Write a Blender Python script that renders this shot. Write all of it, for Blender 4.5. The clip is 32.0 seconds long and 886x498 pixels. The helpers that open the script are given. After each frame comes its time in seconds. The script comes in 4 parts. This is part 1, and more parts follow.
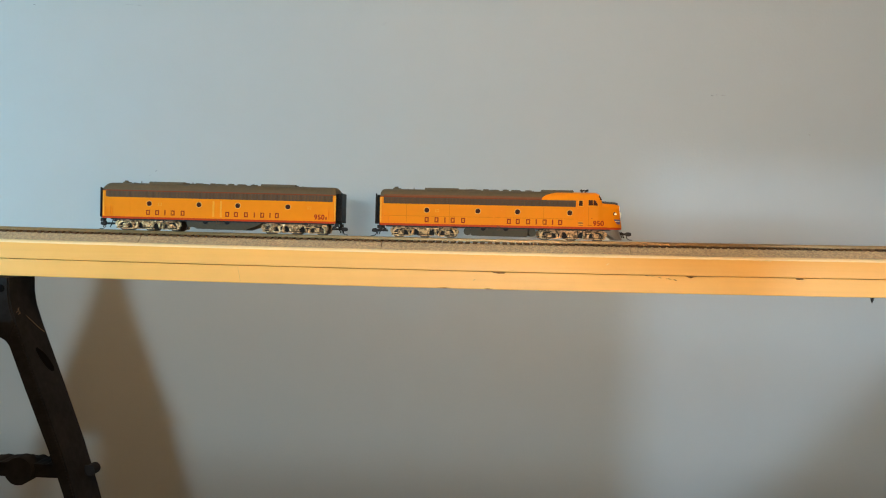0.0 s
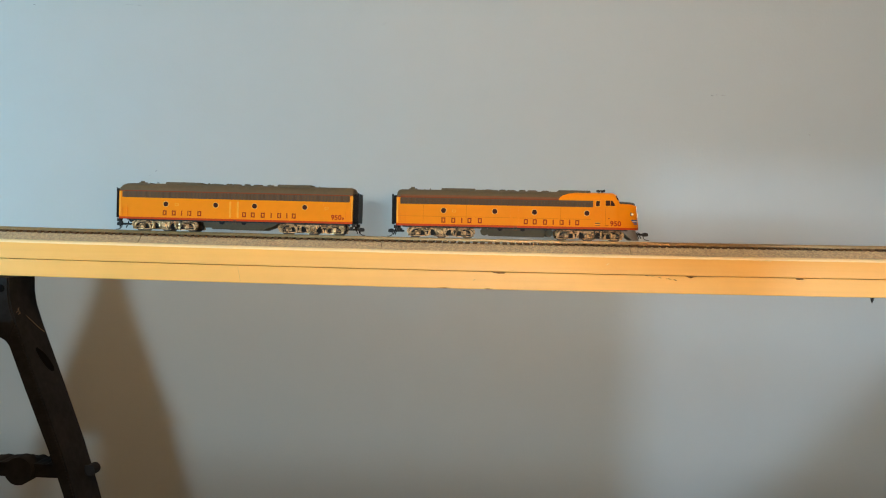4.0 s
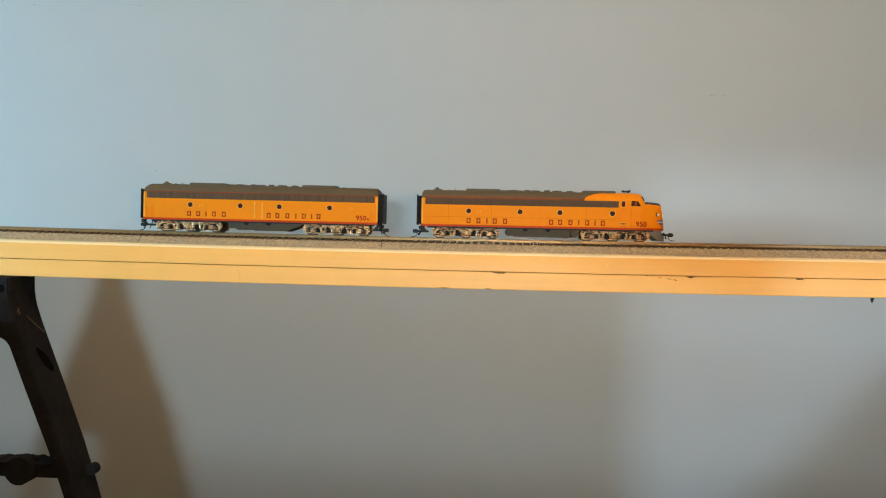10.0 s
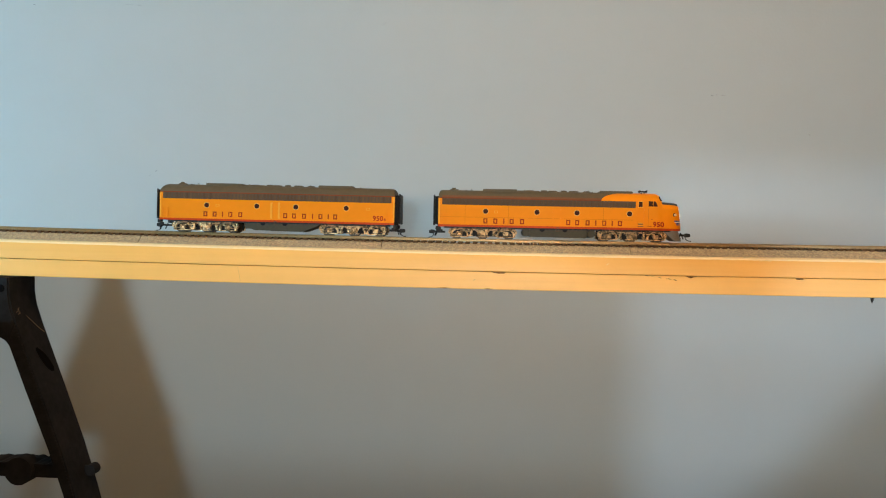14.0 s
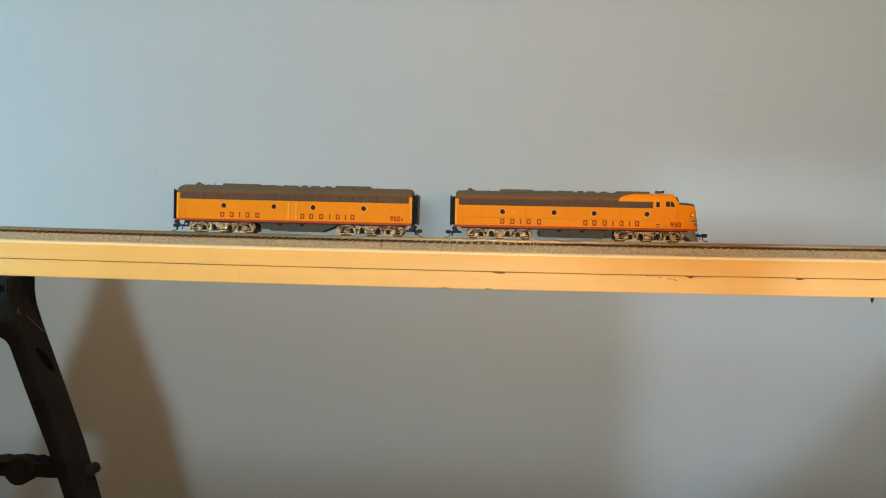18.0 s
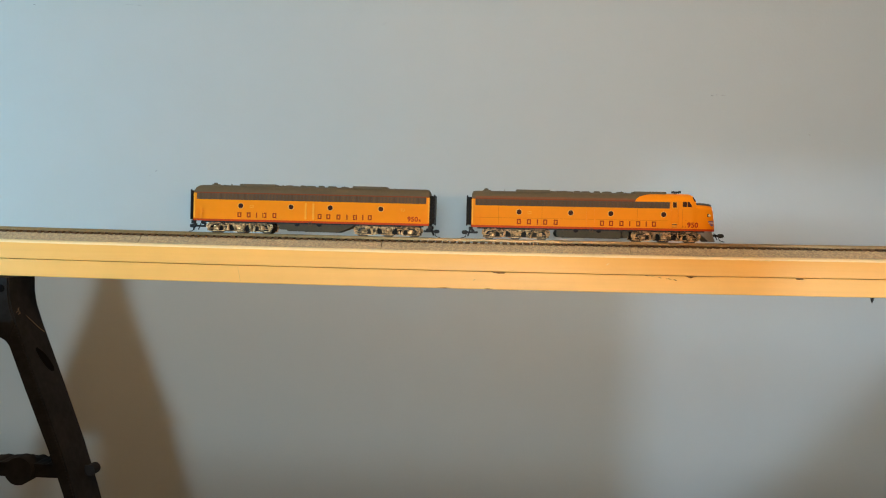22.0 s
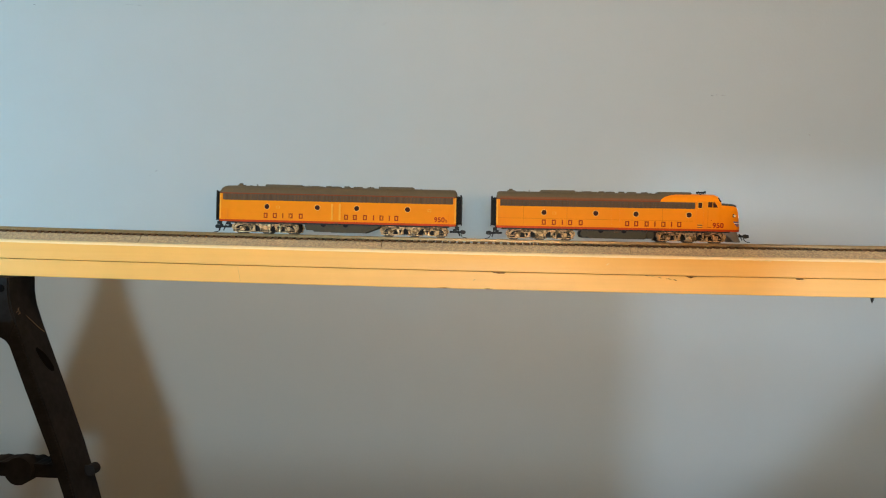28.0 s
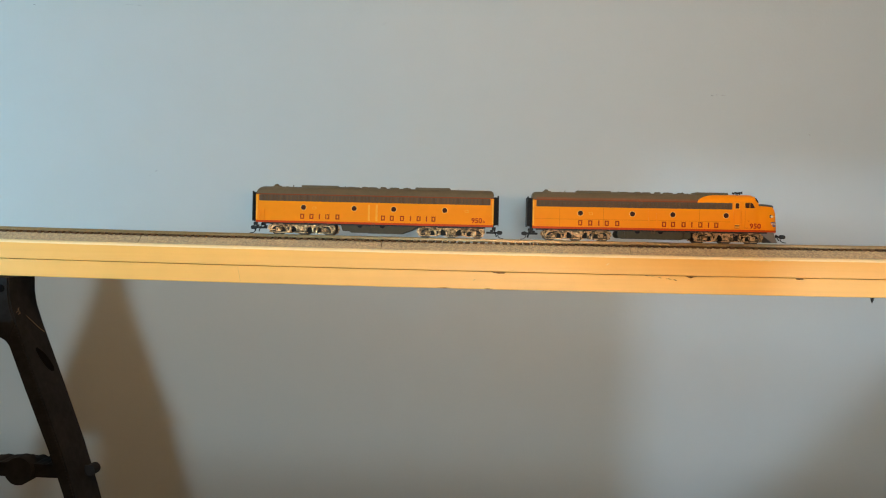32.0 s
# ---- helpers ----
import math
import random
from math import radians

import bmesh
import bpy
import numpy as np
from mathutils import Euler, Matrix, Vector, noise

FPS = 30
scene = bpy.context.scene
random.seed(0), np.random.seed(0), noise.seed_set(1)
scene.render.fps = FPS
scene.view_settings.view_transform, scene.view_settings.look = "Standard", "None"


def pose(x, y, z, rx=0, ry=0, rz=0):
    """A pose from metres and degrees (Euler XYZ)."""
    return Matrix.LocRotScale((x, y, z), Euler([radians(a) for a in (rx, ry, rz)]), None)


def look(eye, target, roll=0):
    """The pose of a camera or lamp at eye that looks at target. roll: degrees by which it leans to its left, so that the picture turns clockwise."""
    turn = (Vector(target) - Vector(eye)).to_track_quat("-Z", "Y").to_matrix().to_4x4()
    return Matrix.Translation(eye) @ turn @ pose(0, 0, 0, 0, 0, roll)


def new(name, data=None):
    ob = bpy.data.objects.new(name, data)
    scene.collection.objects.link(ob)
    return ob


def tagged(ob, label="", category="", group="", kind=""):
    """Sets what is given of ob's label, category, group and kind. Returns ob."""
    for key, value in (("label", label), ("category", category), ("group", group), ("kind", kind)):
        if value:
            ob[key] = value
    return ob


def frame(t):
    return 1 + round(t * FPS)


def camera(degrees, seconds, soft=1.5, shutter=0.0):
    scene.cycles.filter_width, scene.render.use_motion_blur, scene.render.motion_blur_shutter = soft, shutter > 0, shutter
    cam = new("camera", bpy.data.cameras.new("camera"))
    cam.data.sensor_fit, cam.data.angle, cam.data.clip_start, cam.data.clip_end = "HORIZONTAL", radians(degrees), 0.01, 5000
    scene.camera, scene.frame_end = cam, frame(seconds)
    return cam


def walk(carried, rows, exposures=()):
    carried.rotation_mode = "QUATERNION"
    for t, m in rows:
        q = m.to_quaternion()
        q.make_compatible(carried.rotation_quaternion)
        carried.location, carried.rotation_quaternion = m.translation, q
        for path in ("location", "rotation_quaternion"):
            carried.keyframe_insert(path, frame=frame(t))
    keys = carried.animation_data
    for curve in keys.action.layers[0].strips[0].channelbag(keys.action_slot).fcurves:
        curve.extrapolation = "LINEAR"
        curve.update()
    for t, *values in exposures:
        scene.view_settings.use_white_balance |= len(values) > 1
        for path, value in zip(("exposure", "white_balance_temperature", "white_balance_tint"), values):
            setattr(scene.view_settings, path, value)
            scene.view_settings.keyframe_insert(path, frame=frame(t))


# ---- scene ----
# ---- camera ----
cam = camera(56.8, 32.0, soft=1.1)
EYE = (0.09463, -0.74911, 0.0120)
CAM_POSE = (Matrix.Translation(EYE) @ Matrix.Rotation(radians(2.834), 4, "Z") @ Matrix.Rotation(radians(90 - 0.93), 4, "X")
            @ Matrix.Rotation(radians(1.282), 4, "Z"))
walk(cam, [(0.0, CAM_POSE), (32.0, CAM_POSE)])

WALL_Y = 0.30          # face of the painted wall behind the planks
FLOOR_Z = -0.780
CEIL_Z = 1.620
ROOM_X0, ROOM_X1, ROOM_Y0 = -1.95, 2.60, -4.40


def sag(x):
    """The planks hang a little between their stands. x in metres."""
    u = (x - 0.057) / 0.43
    return -0.00169 * (1 - min(u * u, 2.2))


# ---- light ----
world = bpy.data.worlds.new("world")
scene.world = world
world.use_nodes = True
sky = world.node_tree.nodes.new("ShaderNodeTexSky")
sky.sky_type, sky.sun_disc = "NISHITA", False
sky.sun_elevation, sky.sun_rotation = radians(35), radians(200)
world.node_tree.nodes["Background"].inputs["Strength"].default_value = 0.08
world.node_tree.links.new(sky.outputs[0], world.node_tree.nodes["Background"].inputs["Color"])


def area_light(name, eye, target, sx, sy, watts, colour, spread=180):
    d = bpy.data.lights.new(name, "AREA")
    d.shape, d.size, d.size_y, d.energy, d.color, d.spread = "RECTANGLE", sx, sy, watts, colour, radians(spread)
    ob = new(name, d)
    ob.matrix_world = look(eye, target)
    return ob


# blue daylight: unseen panels behind the camera and at the side; warm light: an added panel lamp and ceiling bulb
DAY_X, DAY_Z, NEXT_X, NEXT_Z = 0.20, 0.06, 1.42, 0.09
area_light("daylight_far", (DAY_X, ROOM_Y0 + 0.04, DAY_Z), (DAY_X, 0.0, DAY_Z), 0.48, 0.10, 100.0, (0.54, 0.77, 0.90))
area_light("daylight_patch", (NEXT_X, ROOM_Y0 + 0.04, NEXT_Z), (0.45, 0.30, -0.05), 0.20, 0.24, 74.0, (0.52, 0.76, 0.98))
area_light("daylight_side", (-1.92, -0.80, 0.05), (0.0, 0.30, 0.05), 0.50, 0.14, 38.5, (0.38, 0.75, 1.0))
area_light("unseen_lamp_light", (0.30, -1.10, 0.02), (0.30, 0.30, 0.04), 0.20, 0.026, 1.7, (1.0, 0.54, 0.21), spread=115)
bulb = bpy.data.lights.new("ceiling_bulb", "POINT")
bulb.energy, bulb.color, bulb.shadow_soft_size = 40.0, (1.0, 0.59, 0.275), 0.05
new("ceiling_bulb", bulb).location = (0.22, -0.75, 1.46)
scene.view_settings.exposure = 0.0


# ---- materials ----
def material(name, colour, rough=0.5, metal=0.0, scale=40.0, vary=0.12, fine=6.0, bump=0.0, bump_scale=400.0, spec=0.5, coat=0.0):
    """Base colour with variation at two scales, roughness wear and fine relief, in object space."""
    m = bpy.data.materials.new(name)
    m.use_nodes = True
    nt = m.node_tree
    b = nt.nodes["Principled BSDF"]
    b.inputs["Metallic"].default_value = metal
    b.inputs["Specular IOR Level"].default_value = spec
    b.inputs["Coat Weight"].default_value = coat
    tc = nt.nodes.new("ShaderNodeTexCoord")
    n1 = nt.nodes.new("ShaderNodeTexNoise")
    n2 = nt.nodes.new("ShaderNodeTexNoise")
    n1.inputs["Scale"].default_value, n2.inputs["Scale"].default_value = scale, scale * fine
    n1.inputs["Detail"].default_value, n2.inputs["Detail"].default_value = 4, 3
    for n in (n1, n2):
        nt.links.new(tc.outputs["Object"], n.inputs["Vector"])
    mix = nt.nodes.new("ShaderNodeMath")
    mix.operation = "MULTIPLY_ADD"
    mix.inputs[1].default_value = 0.55
    half = nt.nodes.new("ShaderNodeMath")
    half.operation, half.inputs[1].default_value = "MULTIPLY", 0.45
    nt.links.new(n2.outputs["Fac"], half.inputs[0])
    nt.links.new(n1.outputs["Fac"], mix.inputs[0])
    nt.links.new(half.outputs[0], mix.inputs[2])
    ramp = nt.nodes.new("ShaderNodeValToRGB")
    lo, hi = 1 - vary, 1 + vary
    ramp.color_ramp.elements[0].position, ramp.color_ramp.elements[1].position = 0.3, 0.7
    ramp.color_ramp.elements[0].color = (*[min(1, c * lo) for c in colour], 1)
    ramp.color_ramp.elements[1].color = (*[min(1, c * hi) for c in colour], 1)
    nt.links.new(mix.outputs[0], ramp.inputs[0])
    nt.links.new(ramp.outputs[0], b.inputs["Base Color"])
    rr = nt.nodes.new("ShaderNodeMapRange")
    rr.inputs["To Min"].default_value, rr.inputs["To Max"].default_value = max(0.03, rough - 0.1), min(1, rough + 0.1)
    nt.links.new(n1.outputs["Fac"], rr.inputs["Value"])
    nt.links.new(rr.outputs[0], b.inputs["Roughness"])
    if bump:
        nb = nt.nodes.new("ShaderNodeTexNoise")
        nb.inputs["Scale"].default_value, nb.inputs["Detail"].default_value = bump_scale, 5
        nt.links.new(tc.outputs["Object"], nb.inputs["Vector"])
        bp = nt.nodes.new("ShaderNodeBump")
        bp.inputs["Strength"].default_value, bp.inputs["Distance"].default_value = bump, 1.0 / bump_scale
        nt.links.new(nb.outputs["Fac"], bp.inputs["Height"])
        nt.links.new(bp.outputs[0], b.inputs["Normal"])
    return m


def ballast_material():
    m = material("moulded_ballast", (0.43, 0.335, 0.20), 0.9, bump=0.9, bump_scale=900.0, scale=60, vary=0.15)
    nt = m.node_tree
    b = nt.nodes["Principled BSDF"]
    tc = nt.nodes.new("ShaderNodeTexCoord")
    vor = nt.nodes.new("ShaderNodeTexVoronoi")
    vor.inputs["Scale"].default_value = 850.0
    nt.links.new(tc.outputs["Object"], vor.inputs["Vector"])
    ramp = nt.nodes.new("ShaderNodeValToRGB")
    ramp.color_ramp.elements[0].color = (0.20, 0.165, 0.12, 1)
    ramp.color_ramp.elements[1].color = (0.60, 0.47, 0.265, 1)
    ramp.color_ramp.elements[0].position = 0.10
    ramp.color_ramp.elements[1].position = 0.85
    sep = nt.nodes.new("ShaderNodeSeparateColor")
    nt.links.new(vor.outputs["Color"], sep.inputs[0])
    nt.links.new(sep.outputs[0], ramp.inputs[0])
    old = b.inputs["Base Color"].links[0].from_socket
    mx = nt.nodes.new("ShaderNodeMix")
    mx.data_type = "RGBA"
    mx.inputs[0].default_value = 0.5
    nt.links.new(old, mx.inputs[6])
    nt.links.new(ramp.outputs[0], mx.inputs[7])
    nt.links.new(mx.outputs[2], b.inputs["Base Color"])
    return m


def wood_material():
    """Pale yellow lacquered softwood with long faint grain along x."""
    m = material("lacquered_pine", (0.94, 0.500, 0.114), 0.45, scale=7.0, vary=0.04, bump=0.05, bump_scale=300.0)
    nt = m.node_tree
    b = nt.nodes["Principled BSDF"]
    tc = nt.nodes.new("ShaderNodeTexCoord")
    mp = nt.nodes.new("ShaderNodeMapping")
    mp.inputs["Scale"].default_value = (2.5, 60.0, 140.0)
    nz = nt.nodes.new("ShaderNodeTexNoise")
    nz.inputs["Scale"].default_value, nz.inputs["Detail"].default_value = 1.6, 5
    nt.links.new(tc.outputs["Object"], mp.inputs["Vector"])
    nt.links.new(mp.outputs[0], nz.inputs["Vector"])
    ramp = nt.nodes.new("ShaderNodeValToRGB")
    ramp.color_ramp.elements[0].position, ramp.color_ramp.elements[1].position = 0.35, 0.62
    ramp.color_ramp.elements[0].color, ramp.color_ramp.elements[1].color = (0.965, 0.95, 0.93, 1), (1, 1, 1, 1)
    nt.links.new(nz.outputs["Fac"], ramp.inputs[0])
    old = b.inputs["Base Color"].links[0].from_socket
    mx = nt.nodes.new("ShaderNodeMix")
    mx.data_type, mx.blend_type = "RGBA", "MULTIPLY"
    mx.inputs[0].default_value = 1.0
    nt.links.new(old, mx.inputs[6])
    nt.links.new(ramp.outputs[0], mx.inputs[7])
    nt.links.new(mx.outputs[2], b.inputs["Base Color"])
    return m


M_WALL = material("wall_paint", (0.395, 0.426, 0.422), 0.62, scale=2.2, vary=0.02, fine=9, bump=0.05, bump_scale=260.0)
M_ROOM = material("room_paint", (0.13, 0.12, 0.11), 0.75, scale=2.0, vary=0.03, bump=0.1, bump_scale=200)
M_CEIL = material("ceiling_paint", (0.36, 0.35, 0.33), 0.8, scale=2.0, vary=0.03)
M_FLOOR = material("floor_carpet", (0.09, 0.075, 0.06), 0.95, scale=9.0, vary=0.2, bump=0.5, bump_scale=300)
M_WOOD = wood_material()
M_CHIP = material("raw_split_wood", (0.14, 0.052, 0.012), 0.9, spec=0.05, scale=300, vary=0.3)
M_WORN = material("worn_pale_wood", (0.88, 0.66, 0.34), 0.6, scale=300, vary=0.08)
M_PALE_EDGE = material("pale_plank_edge", (0.95, 0.74, 0.40), 0.5, scale=40, vary=0.06)
M_GRAIN = material("plank_hairline", (0.62, 0.36, 0.11), 0.8, scale=300, vary=0.2)
M_BALLAST = ballast_material()
M_TIE = material("brown_plastic_tie", (0.088, 0.050, 0.025), 0.7, spec=0.1, scale=500, vary=0.25)
M_RAIL = material("nickel_silver_rail", (0.29, 0.185, 0.080), 0.36, metal=0.40, spec=0.15, scale=200, vary=0.2, bump=0.15, bump_scale=1500)
M_YELLOW = material("armour_yellow_paint", (0.83, 0.249, 0.002), 0.55, spec=0.12, scale=30, vary=0.035, bump=0.05, bump_scale=900)
M_RED = material("red_stripe_paint", (0.50, 0.048, 0.004), 0.5, spec=0.12, scale=60, vary=0.08)
M_SEAM = material("panel_joint_paint", (0.63, 0.19, 0.001), 0.6, spec=0.1, scale=60, vary=0.08)
M_PIN = material("dark_red_pinstripe", (0.21, 0.048, 0.015), 0.55, spec=0.12, scale=60, vary=0.1)
M_EDGE = material("red_brown_roof_edge", (0.17, 0.072, 0.030), 0.6, spec=0.15, scale=60, vary=0.12)
M_ROOF = material("brown_grey_roof_paint", (0.105, 0.080, 0.045), 0.65, spec=0.2, scale=45, vary=0.12, bump=0.1, bump_scale=900)
M_GRILLE = material("brown_grille", (0.110, 0.060, 0.027), 0.6, spec=0.2, scale=300, vary=0.15)
M_SLAT = material("brown_slat", (0.110, 0.060, 0.027), 0.6, spec=0.2, scale=300, vary=0.15)
nt = M_SLAT.node_tree
info, tone, val = nt.nodes.new("ShaderNodeObjectInfo"), nt.nodes.new("ShaderNodeHueSaturation"), nt.nodes.new("ShaderNodeMapRange")
val.inputs["To Min"].default_value, val.inputs["To Max"].default_value = 0.80, 1.12
nt.links.new(info.outputs["Random"], val.inputs["Value"])
nt.links.new(val.outputs[0], tone.inputs["Value"])
nt.links.new(nt.nodes["Principled BSDF"].inputs["Base Color"].links[0].from_socket, tone.inputs["Color"])
nt.links.new(tone.outputs[0], nt.nodes["Principled BSDF"].inputs["Base Color"])
# darker brown that paints the shade between slats and in slots; nothing is sunk
M_GAP_SHADE = material("gap_shade_paint", (0.082, 0.048, 0.024), 0.8, scale=300, vary=0.15)
M_BLACK = material("black_rubber", (0.009, 0.008, 0.008), 0.7, spec=0.2, scale=200, vary=0.3)
M_STEEL = material("black_oxide", (0.014, 0.012, 0.011), 0.55, spec=0.25, scale=300, vary=0.3)
M_UNDER = material("olive_grey_underframe", (0.066, 0.054, 0.032), 0.65, spec=0.25, scale=80, vary=0.2, bump=0.1, bump_scale=800)
M_SILVER = material("weathered_silver_frame", (0.62, 0.355, 0.170), 0.28, metal=0.60, scale=260, vary=0.75, bump=0.8, bump_scale=420)
M_WHEEL = material("blackened_wheel", (0.050, 0.036, 0.026), 0.5, metal=0.3, scale=300, vary=0.3)
M_PILOT = material("grey_pilot_paint", (0.17, 0.155, 0.135), 0.5, scale=100, vary=0.15)
M_GLARE = material("dark_green_antiglare", (0.040, 0.044, 0.038), 0.6, scale=100, vary=0.15)
M_MARK = material("dark_red_marking", (0.29, 0.034, 0.006), 0.6, spec=0.1, scale=200, vary=0.1)
M_NUMBER = material("red_number_paint", (0.38, 0.030, 0.006), 0.6, spec=0.1, scale=200, vary=0.1)
M_PALE = material("pale_worn_yellow", (0.85, 0.37, 0.03), 0.5, spec=0.12, scale=60, vary=0.06)
M_RING = material("bright_ring", (0.80, 0.40, 0.09), 0.5, metal=0.2, scale=300, vary=0.15)
M_GLASS = material("dark_glazing", (0.058, 0.020, 0.012), 0.6, scale=60, vary=0.2, spec=0.03)
M_LENS = material("clear_lens", (0.86, 0.84, 0.78), 0.12, scale=100, vary=0.03, spec=0.8)
M_MARKER = material("amber_clear_lens", (0.78, 0.60, 0.34), 0.2, scale=100, vary=0.05)
M_BLUE = material("blue_emblem_paint", (0.06, 0.08, 0.22), 0.4, scale=200)
M_WHITE = material("white_emblem_paint", (0.8, 0.76, 0.66), 0.4, scale=200, vary=0.05)
M_STAND = material("black_stand_plastic", (0.0195, 0.0190, 0.0195), 0.8, spec=0.05, scale=25, vary=0.35, bump=0.06, bump_scale=500)
# near-black: the shade inside hollows of the stand is put into this colour
M_RECESS_SHADE = material("recess_shade_paint", (0.004, 0.0035, 0.003), 0.9, spec=0.05, scale=60, vary=0.2)
M_SCRATCH = material("scratched_plastic", (0.15, 0.095, 0.05), 0.8, scale=300, vary=0.3)
M_SCUFF = material("wall_scuff", (0.20, 0.21, 0.215), 0.8, scale=300, vary=0.3)
M_TRIM = material("white_trim_paint", (0.78, 0.77, 0.74), 0.45, scale=10, vary=0.03)


# ---- mesh helpers: bmeshes are drawn in millimetres ----
def mesh_of(name, bm, mats, smooth=False, bend=False):
    bm.normal_update()
    for v in bm.verts:
        v.co *= 0.001
        if bend:
            v.co.z += sag(v.co.x)
    me = bpy.data.meshes.new(name)
    bm.to_mesh(me)
    bm.free()
    for m in mats if isinstance(mats, (list, tuple)) else [mats]:
        me.materials.append(m)
    if smooth:
        me.polygons.foreach_set("use_smooth", [True] * len(me.polygons))
        me.set_sharp_from_angle(angle=radians(38))
    return me


def part(name, bm, mats, parent=None, label="", at=None, smooth=False, bend=False):
    ob = new(name, mesh_of(name, bm, mats, smooth, bend))
    if parent:
        ob.parent = parent
    if at:
        ob.matrix_local = at
    if label:
        tagged(ob, label)
    return ob


def box(bm, x0, x1, y0, y1, z0, z1, bevel=0.0, seg=2, mi=0):
    vs = [bm.verts.new((x, y, z)) for x in (x0, x1) for y in (y0, y1) for z in (z0, z1)]
    fs = [bm.faces.new([vs[i] for i in q]) for q in ((0, 1, 3, 2), (4, 6, 7, 5), (0, 4, 5, 1), (2, 3, 7, 6), (0, 2, 6, 4), (1, 5, 7, 3))]
    for f in fs:
        f.material_index = mi
    if bevel:
        bmesh.ops.bevel(bm, geom=list({e for f in fs for e in f.edges}), offset=bevel, segments=seg, affect="EDGES", material=mi)
    return vs


def cyl(bm, c, axis, r, h, seg=16, r2=None, mi=0):
    """A capped cylinder or cone frustum of height h, centred at c, along axis 'X', 'Y' or 'Z'."""
    rot = {"X": Matrix.Rotation(radians(90), 4, "Y"), "Y": Matrix.Rotation(radians(-90), 4, "X"), "Z": Matrix.Identity(4)}[axis]
    got = bmesh.ops.create_cone(bm, cap_ends=True, segments=seg, radius1=r, radius2=r if r2 is None else r2, depth=h,
                                matrix=Matrix.Translation(c) @ rot)
    for f in {f for v in got["verts"] for f in v.link_faces}:
        f.material_index = mi


def prism(bm, pts, y0, y1, mi=0):
    """Extrudes an (x, z) outline from y0 to y1."""
    a = [bm.verts.new((x, y0, z)) for x, z in pts]
    b = [bm.verts.new((x, y1, z)) for x, z in pts]
    n = len(pts)
    fs = [bm.faces.new(a), bm.faces.new(b[::-1])]
    fs += [bm.faces.new((a[i], b[i], b[(i + 1) % n], a[(i + 1) % n])) for i in range(n)]
    for f in fs:
        f.material_index = mi
    bmesh.ops.recalc_face_normals(bm, faces=fs)
    return fs


def loft(bm, rings, mats=None, cap=True):
    """Skins equal rings of points; mats(i, j) gives the material of segment j between ring i and i+1."""
    rows = [[bm.verts.new(p) for p in r] for r in rings]
    fs = []
    for i in range(len(rows) - 1):
        for j in range(len(rows[i]) - 1):
            f = bm.faces.new((rows[i][j], rows[i][j + 1], rows[i + 1][j + 1], rows[i + 1][j]))
            f.material_index = mats(i, j) if mats else 0
            fs.append(f)
        f = bm.faces.new((rows[i][-1], rows[i][0], rows[i + 1][0], rows[i + 1][-1]))
        f.material_index = mats(i, -1) if mats else 0
        fs.append(f)
    if cap:
        for r in (rows[0][::-1], rows[-1]):
            f = bm.faces.new(r)
            f.material_index = mats(0 if r is not rows[-1] else len(rows) - 2, -2) if mats else 0
            fs.append(f)
    bmesh.ops.recalc_face_normals(bm, faces=fs)


def tube(bm, pts, r, seg=8, mi=0):
    """A round rod along a path of 3D points."""
    pts = [Vector(p) for p in pts]
    rings = []
    for i, p in enumerate(pts):
        d = (pts[min(i + 1, len(pts) - 1)] - pts[max(i - 1, 0)]).normalized()
        u = d.orthogonal().normalized() if i == 0 else (u - d * u.dot(d)).normalized()
        w = d.cross(u)
        rings.append([p + r * (math.cos(a) * u + math.sin(a) * w) for a in [2 * math.pi * k / seg for k in range(seg)]])
    loft(bm, rings, lambda i, j: mi)


def sweep_x(bm, prof, xs, mi=0):
    """Extrudes a closed (y, z) profile along x with stops at xs."""
    loft(bm, [[(x, y, z) for y, z in prof] for x in xs], lambda i, j: mi)


def bm_new():
    return bmesh.new()


# ---- the room ----
def wall_slab(name, boxes, mat, label):
    bm = bm_new()
    for b in boxes:
        box(bm, *[1000 * v for v in b])
    return tagged(part(name, bm, mat), label, kind="structure")


T = 0.12
back = wall_slab("wall_north", [(ROOM_X0 - T, ROOM_X1 + T, WALL_Y, WALL_Y + T, FLOOR_Z, CEIL_Z)], M_WALL,
                 "smooth pale grey painted plaster wall behind the planks")
# front wall behind the camera, with openings added for two daylight panels
FX0, FX1, FZ0, FZ1 = DAY_X - 0.27, DAY_X + 0.27, DAY_Z - 0.13, DAY_Z + 0.19
NX0, NX1 = NEXT_X - 0.16, NEXT_X + 0.16
wall_slab("wall_south", [(ROOM_X0 - T, FX0, ROOM_Y0 - T, ROOM_Y0, FLOOR_Z, CEIL_Z), (FX1, NX0, ROOM_Y0 - T, ROOM_Y0, FLOOR_Z, CEIL_Z),
                         (NX1, ROOM_X1 + T, ROOM_Y0 - T, ROOM_Y0, FLOOR_Z, CEIL_Z)]
          + [(a, b, ROOM_Y0 - T, ROOM_Y0, c, d) for a, b in ((FX0, FX1), (NX0, NX1)) for c, d in ((FLOOR_Z, FZ0), (FZ1, CEIL_Z))], M_ROOM,
          "unseen plain wall with two added window openings")
